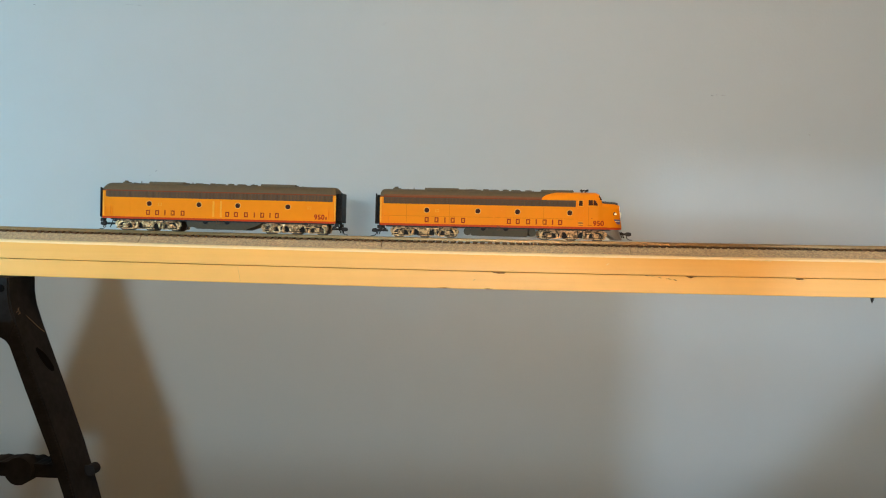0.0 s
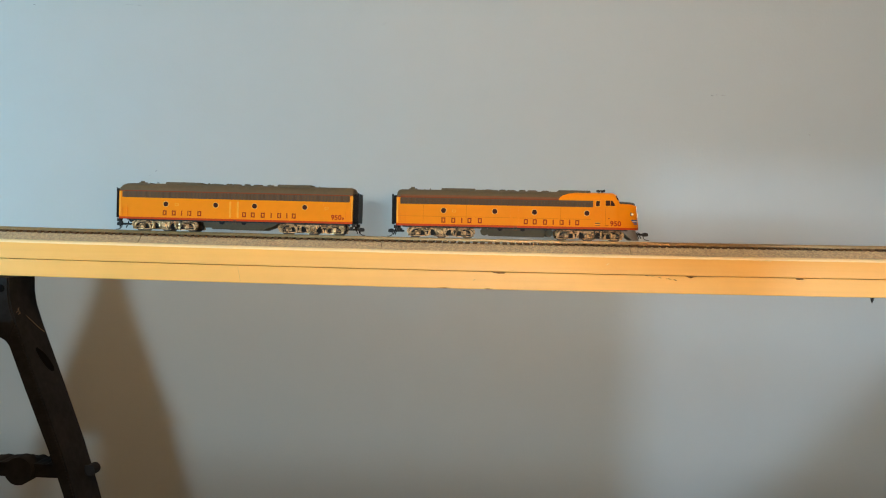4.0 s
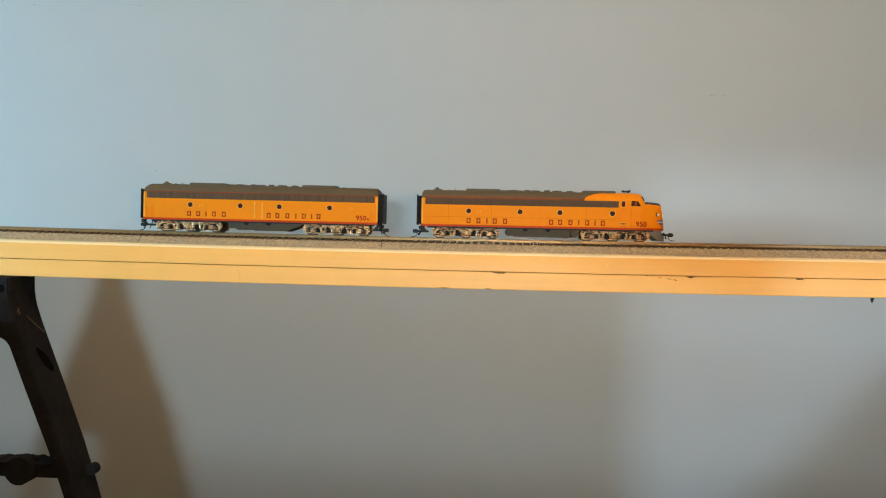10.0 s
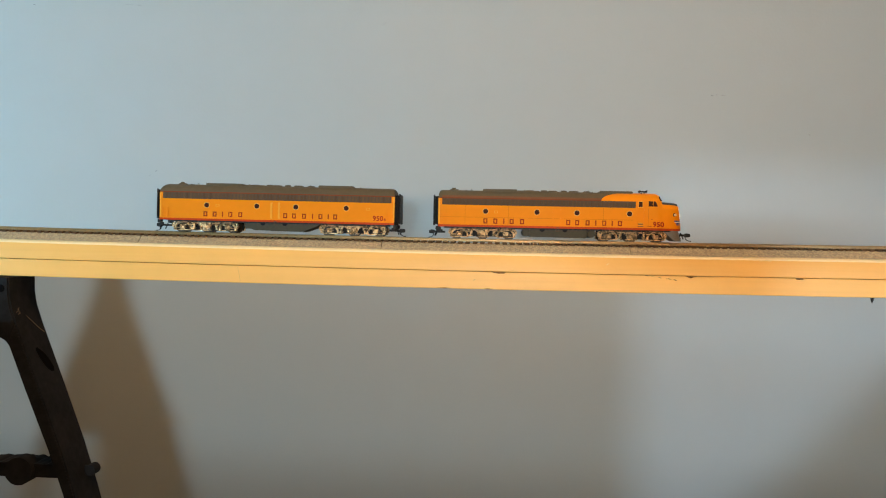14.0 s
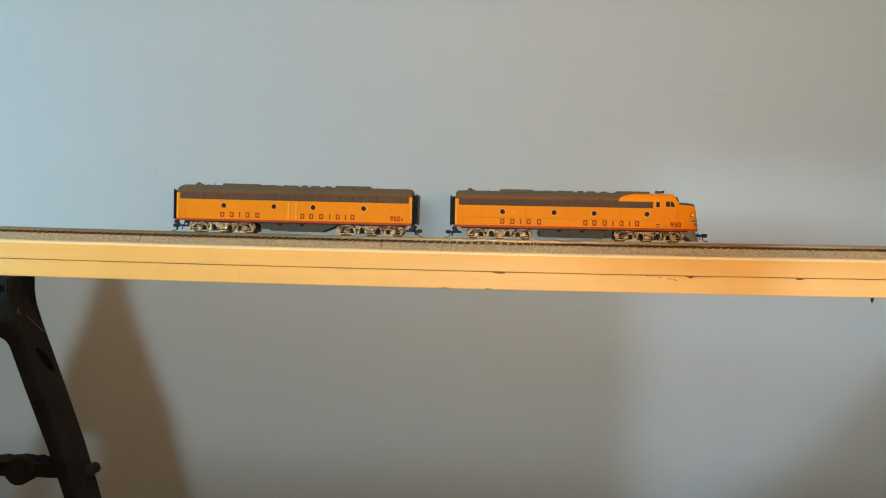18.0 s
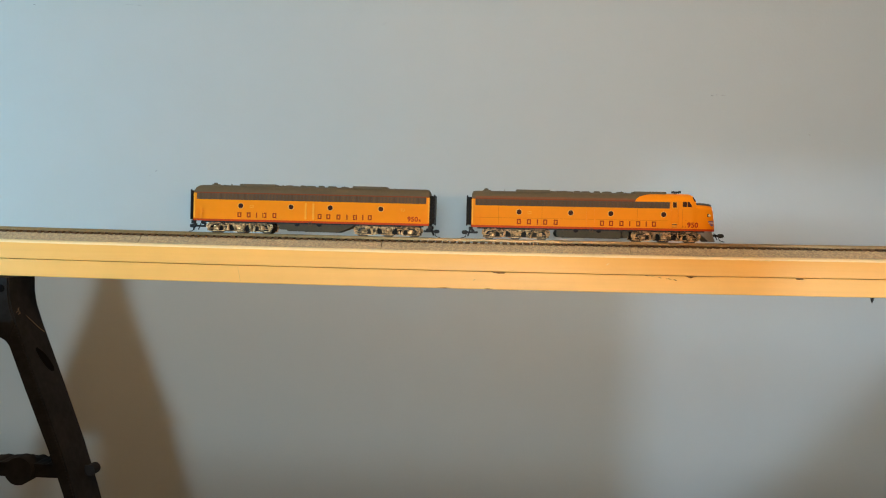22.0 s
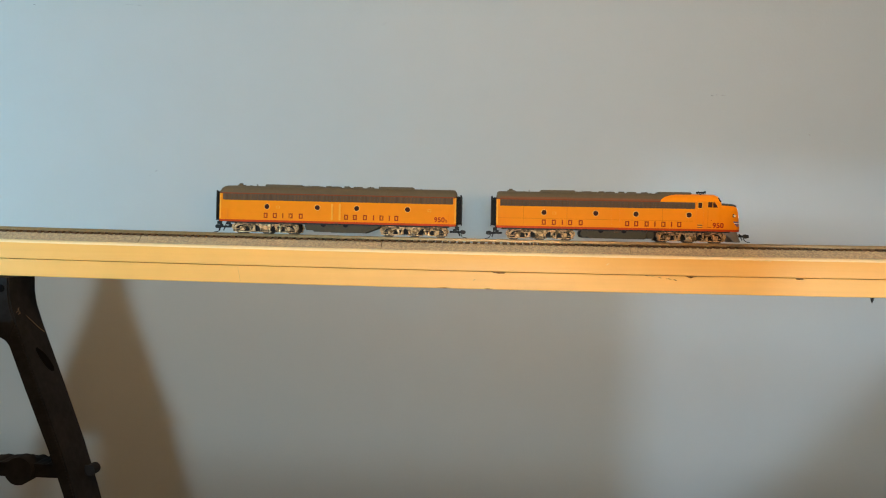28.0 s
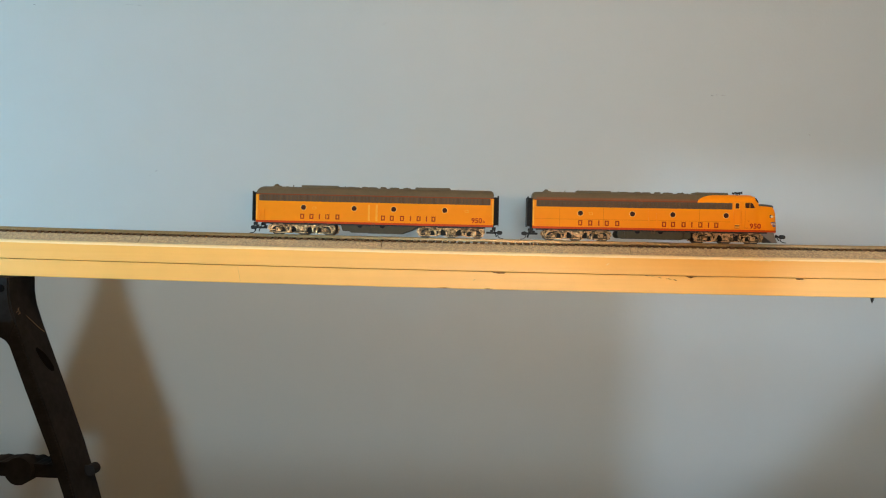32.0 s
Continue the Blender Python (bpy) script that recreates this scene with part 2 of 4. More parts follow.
# side wall with an opening added for its daylight panel
SY0, SY1, SZ0, SZ1 = -1.07, -0.53, -0.04, 0.14
wall_slab("wall_west", [(ROOM_X0 - T, ROOM_X0, ROOM_Y0, SY0, FLOOR_Z, CEIL_Z), (ROOM_X0 - T, ROOM_X0, SY1, WALL_Y, FLOOR_Z, CEIL_Z),
                        (ROOM_X0 - T, ROOM_X0, SY0, SY1, FLOOR_Z, SZ0), (ROOM_X0 - T, ROOM_X0, SY0, SY1, SZ1, CEIL_Z)], M_ROOM,
          "unseen plain wall with an added window opening")
# unseen baffles: a screen with a pier, and a raked opening that bounds the light patch
wall_slab("baffle_side", [(0.540, 0.548, ROOM_Y0, -0.93, FLOOR_Z, CEIL_Z), (0.300, 0.540, -3.94, -3.90, FLOOR_Z, CEIL_Z)], M_ROOM, "unseen light baffle with a short pier, added behind the camera")
OPEN_X = 0.583
for name, outline, label in (
        ("baffle_left", [(0.540, FLOOR_Z), (OPEN_X, FLOOR_Z), (OPEN_X, CEIL_Z), (0.540, CEIL_Z)], "unseen upright baffle added to bound the light patch"),
        ("baffle_lower", [(OPEN_X, FLOOR_Z), (OPEN_X, -0.335), (0.656, -0.262), (0.826, -0.096), (0.966, 0.035), (ROOM_X1, 0.035), (ROOM_X1, FLOOR_Z)],
         "unseen baffle with a raking top, added to bound the light patch"),
        ("baffle_upper", [(OPEN_X, CEIL_Z), (OPEN_X, 0.082), (0.806, 0.070), (0.986, 0.045), (ROOM_X1, 0.045), (ROOM_X1, CEIL_Z)], "unseen raking baffle added above the light patch")):
    bm = bm_new()
    prism(bm, [(1000 * x, 1000 * (z if abs(z) > 0.5 else z + 0.018)) for x, z in outline], -930 if name == "baffle_left" else -925, -900 if name == "baffle_left" else -902)
    tagged(part(name, bm, M_ROOM), label, kind="structure")
# added blocker: cuts the far daylight off the bottom of the north wall
wall_slab("baffle_far", [(-0.71, 0.45, -2.53, -2.485, FLOOR_Z, -0.096)], M_ROOM, "unseen low baffle added to darken the foot of the wall")
# added blocker: keeps side daylight off the wall below the planks
wall_slab("baffle_ledge", [(-1.505, -0.565, -0.385, 0.290, FLOOR_Z, -0.0326)], M_ROOM, "unseen block under the plank end, added to stop side daylight")
wall_slab("wall_east", [(ROOM_X1, ROOM_X1 + T, ROOM_Y0, WALL_Y, FLOOR_Z, CEIL_Z)], M_ROOM, "plain painted wall")
wall_slab("floor", [(ROOM_X0 - T, ROOM_X1 + T, ROOM_Y0 - T, WALL_Y + T, FLOOR_Z - 0.1, FLOOR_Z)], M_FLOOR, "dark brown carpeted floor")
wall_slab("ceiling", [(ROOM_X0 - T, ROOM_X1 + T, ROOM_Y0 - T, WALL_Y + T, CEIL_Z, CEIL_Z + 0.1)], M_CEIL, "white painted ceiling")


def window_frame(name, m, w, h, label):
    """A white frame round an opening w by h, drawn in its own x, z plane."""
    root = tagged(new(name), label, kind="structure")
    root.matrix_world = m
    bm = bm_new()
    a, b = w * 500, h * 500
    for q in ((-a, -a + 28, -b, b), (a - 28, a, -b, b), (-a + 28, a - 28, -b, -b + 28), (-a + 28, a - 28, b - 28, b)):
        box(bm, q[0], q[1], -20, 20, q[2], q[3], 3)
    part("window_frame", bm, M_TRIM, root)


# unseen frames added where the daylight panels stand
window_frame("window_1", pose((FX0 + FX1) / 2, ROOM_Y0 - 0.06, (FZ0 + FZ1) / 2), FX1 - FX0, FZ1 - FZ0, "unseen small white window frame added at the far daylight panel")
window_frame("window_3", pose(NEXT_X, ROOM_Y0 - 0.06, (FZ0 + FZ1) / 2), NX1 - NX0, FZ1 - FZ0, "unseen small white window frame added at the patch daylight panel")
window_frame("window_2", pose(ROOM_X0 - 0.06, (SY0 + SY1) / 2, (SZ0 + SZ1) / 2, 0, 0, 90), SY1 - SY0, SZ1 - SZ0, "unseen white window frame added at the side daylight panel")


# scuffs on the wall: short flat smears a fraction of a millimetre proud
def scuff(x, z, w, h, tilt, name="scuff_mark"):
    bm = bm_new()
    rng = random.Random(int(x * 7000 + z * 900))
    n = max(2, int(w / 2.2))
    for i in range(n):
        cx = (i + 0.5) / n * w - w / 2 + rng.uniform(-0.5, 0.5)
        ww, hh = rng.uniform(0.5, 1.3) * w / n * 0.6, h * rng.uniform(0.4, 1.0)
        prism(bm, [(cx - ww, 0), (cx - ww * 0.2, hh * 0.5), (cx + ww, hh * 0.2), (cx + ww * 0.4, -hh * 0.5)], -0.25, 0.25)
    part(name, bm, M_SCUFF, back, at=pose(x, WALL_Y - 0.0003, z, 0, tilt, 0))


for x, z, w, h, tilt in ((-0.4989, 0.3020, 4.0, 1.1, 10), (-0.3756, 0.3037, 4.0, 1.1, 0), (-0.3700, 0.3032, 3.6, 0.9, 0), (-0.3590, 0.3024, 6.5, 1.2, 8),
                         (-0.0391, 0.2814, 5, 1.0, -35), (0.3770, 0.1958, 3.2, 1.4, 10), (0.3828, 0.1966, 2.4, 0.9, 0), (0.3911, 0.1963, 6.0, 0.7, -8),
                         (0.4983, 0.1484, 1.3, 2.4, 0), (-0.3332, 0.0879, 2.2, 1.2, -30), (-0.3420, 0.0826, 1.7, 1.2, -30)):
    scuff(x, z, w, h, tilt)


# unseen ceiling lamp, added as a holder for the warm bulb light
lamp = tagged(new("ceiling_lamp"), "unseen small white ceiling lamp added for the warm bulb light", "lamp")
lamp.location = (0.22, -0.75, CEIL_Z)
bm = bm_new()
cyl(bm, (0, 0, -14), "Z", 62, 28, 28)
part("base_plate", bm, M_TRIM, lamp, smooth=True)
bm = bm_new()
cyl(bm, (0, 0, -46), "Z", 20, 36, 20)
part("bulb_holder", bm, M_TRIM, lamp, smooth=True)


# unseen lamp added behind the camera to carry the warm panel light
def unseen_lamp():
    root = tagged(new("unseen_lamp"), "unseen dark stand with a flat panel, added for the warm light", "lamp")
    root.location = (0.30, -1.135, FLOOR_Z)
    top = (0.02 - FLOOR_Z) * 1000
    bm = bm_new()
    cyl(bm, (0, 0, 10), "Z", 75, 20, 32, r2=66)
    part("base", bm, M_STAND, root, smooth=True)
    bm = bm_new()
    cyl(bm, (0, 0, top / 2 - 2), "Z", 5, top - 44, 16)
    part("pole", bm, M_STAND, root, smooth=True)
    bm = bm_new()
    box(bm, -108, 108, -10, 26, top - 18, top + 18, 3)
    # lower lip added to hold the warm light off the bottom of the wall
    box(bm, -108, 108, 26.5, 100, top - 16, top - 14)
    part("shade", bm, M_STAND, root)


unseen_lamp()


# ---- planks ----
PX0, PX1 = -740, 1120
PXS = [PX0 + (PX1 - PX0) * i / 40 for i in range(41)]


def plank(name, z0, z1, y0, label):
    prof = [(y0, z0 + 0.4), (y0 + 0.4, z0), (88, z0), (89, z0 + 1), (89, z1 - 2), (87, z1)]
    r = 2.4 if z1 > -1 else 0.4
    if r > 1:    # paler chamfer along the upper front edge
        prof += [(y0 + 3.6, z1), (y0 + 2.6, z1 - 0.25), (y0 + 0.25, z1 - 2.5), (y0, z1 - 3.1)]
    else:
        prof += [(y0 + r - r * math.sin(a), z1 - r + r * math.cos(a)) for a in [radians(d) for d in (0, 22, 45, 68, 90)]]
    bm = bm_new()
    loft(bm, [[(x, y, z) for y, z in prof] for x in PXS], lambda i, j: 1 if r > 1 and 6 <= j <= 8 else 0)
    return tagged(part(name, bm, [M_WOOD, M_PALE_EDGE], smooth=True, bend=True), label, "plank")


top_plank = plank("plank", -18.0, 0.0, 0.0, "pale yellow lacquered pine plank under the model track")
low_plank = plank("plank", -34.5, -18.5, 0.3, "pale yellow lacquered pine plank with a split front edge")


# dark splinters and chips along the joint between the planks, a split and a small dent
def chip(parent, x, z, pts, mat=M_CHIP, y=-0.12):
    bm = bm_new()
    prism(bm, pts, 0, 0.5)
    part("chip", bm, mat, parent, at=pose(x, y * 0.001, z + sag(x)))


chip(low_plank, 0.1090, -0.0187, [(-7, 0.1), (7, 0.1), (5, -0.9), (0, -1.1), (-4, -0.5)], y=0.22)
chip(low_plank, 0.2820, -0.0187, [(-5, 0.1), (6, 0.1), (2, -0.8), (0, -1.5), (-2, -0.9)], y=0.22)
chip(low_plank, 0.3780, -0.0187, [(-4, 0.1), (5, 0.1), (3, -0.8), (-2, -1.0)], y=0.22)
# a split that runs down from the joint in broken dashes
for x, z, w, h in ((0.2430, -0.0186, 4.0, 0.5), (0.2485, -0.0196, 4.5, 0.35), (0.2545, -0.0203, 2.6, 0.6), (0.2625, -0.0212, 4.6, 0.8), (0.2680, -0.0220, 2.8, 1.2)):
    chip(low_plank, x, z, [(-w * 0.6, h * 0.3), (0, h * 0.5), (w * 0.6, -h * 0.4), (w * 0.2, -h * 0.6), (-w * 0.3, -h * 0.1)], y=0.22)
chip(low_plank, -0.1320, -0.0250, [(-1.0, 6.5), (-0.85, 6.5), (0.6, -1.0), (1.95, -8.0), (1.6, -8.0), (0.4, -1.0)], M_GRAIN, y=0.22)
chip(low_plank, 0.0865, -0.0262, [(-1, -0.8), (0.6, 1.2), (1.2, 0.8), (0, -0.9)], M_GRAIN, y=0.22)
chip(low_plank, 0.1000, -0.0342, [(-5, 0.3), (-1, 0.6), (5, 0.2), (0, -0.2)], y=0.22)
chip(low_plank, 0.0600, -0.0342, [(-8, 0.2), (0, 0.5), (7, 0.2), (0, -0.2)], y=0.22)
chip(top_plank, 0.3480, -0.0030, [(-7, 0.6), (-5, -0.9), (-1, -0.2), (4, -0.8), (7, 0.6)], M_WORN)
chip(top_plank, 0.2070, -0.0090, [(-1.5, -0.8), (1.5, 0.9), (0.8, -0.3)], M_WORN)


def plank_screw(x, y):
    root = tagged(new("screw"), "black screw point sticking out under the plank", "screw")
    root.location = (x, y, -0.0345 + sag(x))
    bm = bm_new()
    cyl(bm, (0, 0, -1.4), "Z", 1.25, 2.8, 10)
    for k in range(3):
        cyl(bm, (0, 0, -0.6 - k * 0.9), "Z", 2.0 - 0.25 * k, 0.4, 10)
    part("shank", bm, M_STEEL, root)
    bm = bm_new()
    cyl(bm, (0, 0, -4.0), "Z", 0.2, 2.6, 10, r2=1.15)
    part("tip", bm, M_STEEL, root)


plank_screw(0.4440, 0.004)


# ---- stands under the planks ----
LEG_OUT = [(18.0, -3.0), (18.2, -18.8), (20.7, -32.4), (27.1, -51.3), (53.3, -119.0), (72.6, -170.4), (87.2, -214.8), (176, -520), (241, -740)]
LEG_IN = [(229, -740), (164, -520), (75.5, -215.3), (59.7, -170.8), (36.4, -114.0), (18.9, -69.1), (14.9, -64.3), (10.4, -61.7), (0.0, -60.5), (0.0, -3.0)]


def stand(x):
    """Folding trestle: two legs that meet in a neck, spreader, hinge and knob."""
    root = tagged(new("trestle"), "black plastic folding trestle with scratched legs, under the planks", "trestle", group="trestles under the planks")
    root.location = (x, -0.020, -0.0322 + sag(x))
    root.scale = (0.948, 0.948, 0.948)
    for s in (1, -1):
        bm = bm_new()
        prism(bm, [(s * a, b) for a, b in LEG_OUT + LEG_IN], 0, 48)
        bmesh.ops.bevel(bm, geom=[e for e in bm.edges if abs(e.verts[0].co.y - e.verts[1].co.y) < 1], offset=1.4, segments=2, affect="EDGES")
        leg = part("leg", bm, M_STAND, root, smooth=True)
        bm = bm_new()
        box(bm, *sorted((s * 222, s * 254)), -4, 52, -745, -730, 3)
        part("rubber_foot", bm, M_BLACK, leg)
    bm = bm_new()
    box(bm, -17.4, 17.4, 22, 46, -12, -2.6, 1.0)
    part("head", bm, M_STAND, root)
    bm = bm_new()
    prism(bm, [(-17.2, -3), (17.2, -3), (17.4, -18.8), (19.6, -32), (24.6, -47), (19.5, -66), (14.5, -61), (-14.5, -61), (-19.5, -66), (-24.6, -47), (-19.6, -32), (-17.4, -18.8)], -1.2, 1.0)
    bmesh.ops.bevel(bm, geom=bm.edges[:], offset=0.4, segments=1, affect="EDGES")
    part("neck_plate", bm, M_STAND, root)
    # pivot hole: a flat disc coloured as dark as its shade
    bm = bm_new()
    cyl(bm, (11.2, -1.2, -13.5), "Y", 3.7, 1.0, 20)
    part("pivot", bm, M_RECESS_SHADE, root, "near-black disc painted as a shaded pivot hole", smooth=True)
    # spreader with a ragged upper edge, its round hinge plate and the end knob
    bm = bm_new()
    top = []
    rng = random.Random(5)
    for i in range(41):
        u = -64 + 128 * i / 40
        top.append((u, -185.8 - abs(u) * 0.012 + rng.uniform(-0.6, 0.8) + (0.8 if 8 < u < 36 else 0)))
    prism(bm, [(-64, -199)] + top + [(64, -199)], 10, 40)
    bar = part("spreader", bm, M_STAND, root)
    bm = bm_new()
    cyl(bm, (27.8, 12, -192.2), "Y", 13.6, 16, 32)
    part("hinge_plate", bm, M_STAND, bar, smooth=True)
    bm = bm_new()
    cyl(bm, (86.5, 36, -196.5), "Y", 5.6, 12, 24)
    box(bm, 74, 86, 31, 39, -200.5, -192.5, 1.5)
    part("knob", bm, M_STAND, root, smooth=True)
    # plate added out of view, splayed forward and cut to cast the filled wall shadow
    bm = bm_new()
    prism(bm, [(-13, -45), (-30, -119), (-45, -172), (-88, -330), (-56, -330), (-26, -215), (-10, -196), (2, -215), (10, -330),
               (152, -330), (117, -224), (95, -170), (67, -119), (29, -45)], -3, -0.2)
    for v in bm.verts:
        v.co.y += (v.co.z + 8) * 0.9
    part("shadow_plate", bm, M_STAND, root)
    # shallow oval recess in the flank, its shade painted by near-black discs
    bm = bm_new()
    lean = Matrix.Rotation(math.atan2(0.933, 0.361), 4, "Y")
    for u in range(9):
        k = u / 8
        r = 1.4 + 4.2 * math.sin(math.pi * (u + 0.8) / 11)
        at = Matrix.Translation((40.2 + 0.361 * 21 * (k - 0.5), 20 + 13 * k, -85 - 0.933 * 21 * (k - 0.5))) @ lean
        bmesh.ops.create_cone(bm, cap_ends=True, segments=18, radius1=r, radius2=r, depth=1.2 + 0.02 * u, matrix=at)
    part("recess_shade", bm, M_RECESS_SHADE, root)
    # scratches on the flank
    for pts, r in (([(23.8, 22.0, -42.0), (25.6, 27.0, -46.5), (29.0, 36.0, -55.0), (31.6, 42.0, -60.0)], 0.32),
                   ([(20.5, 14.0, -33.0), (21.6, 10.5, -35.5), (22.6, 13.0, -38.5), (22.8, 9.0, -39.5)], 0.5), ([(21.6, 11.0, -36.0), (22.4, 6.5, -37.5)], 0.35)):
        bm = bm_new()
        tube(bm, pts, r, 6)
        part("scratch", bm, M_SCRATCH, root)
    return root


stand(-0.3563)
stand(0.745)


# ---- track ----
TRACK_Y = 0.028
SECTION = 0.2286
TIE_STEP = SECTION / 33
bm = bm_new()
box(bm, -2.15, 2.15, -16.0, 16.0, 5.8, 8.66, 0.3, 1)
TIE_MESH = mesh_of("tie", bm, M_TIE)


def track_section(x0):
    root = tagged(new("track_section"), "straight model track on grey moulded ballast, brown ties and nickel rails", "track", group="track sections")
    c = x0 + SECTION / 2
    root.location = (0, TRACK_Y, 0)
    xs = [1000 * (x0 + 0.0003 + (SECTION - 0.0006) * i / 10) for i in range(11)]
    half = [(-26.2, 0.05), (-25.6, 0.7), (-18.6, 6.0), (-16.4, 6.5), (-14.6, 6.8), (-12.0, 7.2)]
    prof = half + [(-y, z) for y, z in half[::-1]]
    bm = bm_new()
    rng = random.Random(int(1000 * c))
    fine = [1000 * (x0 + 0.00035) + (1000 * SECTION - 0.7) * i / 150 for i in range(151)]
    rows = []
    for i, x in enumerate(fine):
        row = []
        for y, z in prof:
            k = 0.07 if 0 < i < 150 and z > 0.2 else 0.0
            row.append((x, y + rng.uniform(-k, k), z + rng.uniform(-k, k)))
        rows.append(row)
    loft(bm, rows)
    part("roadbed", bm, M_BALLAST, root, "speckled grey moulded ballast", bend=True)
    for s in (-1, 1):
        b0 = s * 8.9
        web = [(-1.25, 8.7), (1.25, 8.7), (1.25, 9.0), (0.4, 9.3), (0.35, 10.6), (0.62, 10.85), (0.66, 11.35), (0.5, 11.55), (0.25, 11.64),
               (-0.25, 11.64), (-0.5, 11.55), (-0.66, 11.35), (-0.62, 10.85), (-0.35, 10.6), (-0.4, 9.3), (-1.25, 9.0)]
        bm = bm_new()
        sweep_x(bm, [(b0 + y, z) for y, z in web], [1000 * (x0 + 0.0001 + (SECTION - 0.0002) * i / 10) for i in range(11)])
        part("rail", bm, M_RAIL, root, smooth=True, bend=True)
    return root


sections = [track_section(-SECTION * 3 + i * SECTION) for i in range(7)]


def ties():
    for k, sec in enumerate(sections):
        x0 = -SECTION * 3 + k * SECTION
        for i in range(33):
            x = x0 + TIE_STEP * (i + 0.5)
            ob = new("tie", TIE_MESH)
            ob.parent = sec
            ob.location = (x, 0, sag(x))


# ---- the locomotives: millimetres above the plank, shifted so that the origin lies on the rails ----
RAIL_Z = 11.64


def lp(name, bm, mats, parent, label="", smooth=False):
    bmesh.ops.translate(bm, verts=bm.verts, vec=(0, 0, -RAIL_Z))
    return part(name, bm, mats, parent, label, smooth=smooth)


HALF = [(17.2, 22.6), (17.2, 24.5), (17.2, 42.8), (17.2, 48.7), (17.2, 49.6), (16.7, 51.4), (15.4, 53.4), (12.8, 55.2), (8.4, 56.5), (3.0, 57.0)]


def ring(x, w=17.2, top=57.0, knee=49.6, lean=None):
    """A body section at x: half-width w, roof crown at top; lean(z) moves points along x."""
    pts = []
    for y, z in HALF:
        yy = y * w / 17.2
        if top < knee:
            zz = z if z <= 25.0 else 25.0 + (z - 25.0) * (top - 25.0) / 32.0
        else:
            zz = z if z <= knee else knee + (z - knee) * (top - knee) / (57.0 - knee)
        pts.append((x + (lean(zz) if lean else 0), yy, zz))
    return [(a, -b, c) for a, b, c in pts] + [(a, b, c) for a, b, c in pts[::-1]]


NSEG = 2 * len(HALF) - 1
# paint by band: 0 yellow, 1 red, 2 painted shade behind the grille, 3 pinstripe, 4 roof


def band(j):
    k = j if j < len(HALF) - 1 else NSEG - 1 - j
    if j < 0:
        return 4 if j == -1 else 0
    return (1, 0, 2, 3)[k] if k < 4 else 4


def frame_bars(bm, x0, x1, z0, z1, y, t=0.35, d=0.3):
    for q in ((x0, x0 + t, z0, z1), (x1 - t, x1, z0, z1), (x0 + t, x1 - t, z0, z0 + t), (x0 + t, x1 - t, z1 - t, z1)):
        box(bm, q[0], q[1], *sorted((y, y + d)), q[2], q[3])


def add_grille(root, x0, x1, side, grid):
    """Two thin rails that carry upright slats; the cab unit's grille has a cross-wire grid."""
    y = side * 17.2
    bm = bm_new()
    for z in ((43.1, 44.6, 46.6, 48.5) if grid else (43.1, 48.5)):
        box(bm, x0, x1, *sorted((y - side * 0.1, y + side * (0.33 if grid else 0.1))), z - 0.16, z + 0.16)
    grille = lp("grille", bm, M_GRILLE, root, "brown louvred air grille")
    n = int((x1 - x0) / (3.3 if grid else 3.2))
    w = 0.9 if grid else 1.9
    bm = bm_new()
    box(bm, -w / 2, w / 2, *sorted((y - side * 0.1, y + side * (0.28 if grid else 0.18))), 43.0 - RAIL_Z, 48.6 - RAIL_Z)
    slat = mesh_of("slat", bm, M_SLAT)
    for i in range(n + 1):
        ob = new("slat", slat)
        ob.parent = grille
        ob.location = ((x0 + (x1 - x0) * i / n) * 0.001, 0, 0)


def add_porthole(root, x, z, side):
    bm = bm_new()
    cyl(bm, (x, side * 17.3, z), "Y", 2.75, 0.5, 28)
    hole = lp("porthole", bm, M_RING, root, "round porthole with a bright rim", smooth=True)
    bm = bm_new()
    cyl(bm, (x, side * 17.4, z), "Y", 2.3, 0.5, 28)
    lp("pane", bm, M_GLASS, hole, smooth=True)


def add_markings(root, xs, narrow, z0, z1, side):
    """The lettering becomes plain bars and open rectangles of its size and colour."""
    for i, x in enumerate(xs):
        bm = bm_new()
        ya, yb = sorted((side * 17.15, side * 17.28))
        if i in narrow:
            box(bm, x - 0.55, x + 0.55, ya, yb, z0, z1)
        else:
            frame_bars(bm, x - 1.85, x + 1.85, z0, z1, side * 17.15, 1.05, side * 0.13)
        lp("marking", bm, M_MARK, root)


def add_number(root, text, x, z, size, side, squeeze=1.0):
    cu = bpy.data.curves.new("number", "FONT")
    cu.body, cu.size, cu.extrude = text, size * 0.001, 0.00006
    cu.space_character = 1.06
    tmp = bpy.data.objects.new("number", cu)
    scene.collection.objects.link(tmp)
    me = bpy.data.meshes.new_from_object(tmp.evaluated_get(bpy.context.evaluated_depsgraph_get()))
    bpy.data.objects.remove(tmp)
    # bold: the same outline laid over itself, shifted by a third of a stroke
    bm = bm_new()
    for k, (dx, dz) in enumerate(((-1, -1), (1, -1), (-1, 1), (1, 1), (0, 0))):
        bm.from_mesh(me)
        bm.verts.ensure_lookup_table()
        n = len(bm.verts) // (k + 1)
        for v in bm.verts[n * k:]:
            v.co += Vector((dx * size * 0.000028, dz * size * 0.000024, k * 0.000004))
    bm.to_mesh(me)
    bm.free()
    me.materials.clear()
    me.materials.append(M_NUMBER)
    ob = new("number", me)
    ob.parent = root
    turn = pose(x * 0.001, side * 0.01723, (z - RAIL_Z) * 0.001, 90, 0, 0 if side < 0 else 180)
    ob.matrix_local = turn @ Matrix.Diagonal((squeeze, 1, 1, 1))
    tagged(ob, "dark red painted number " + text)


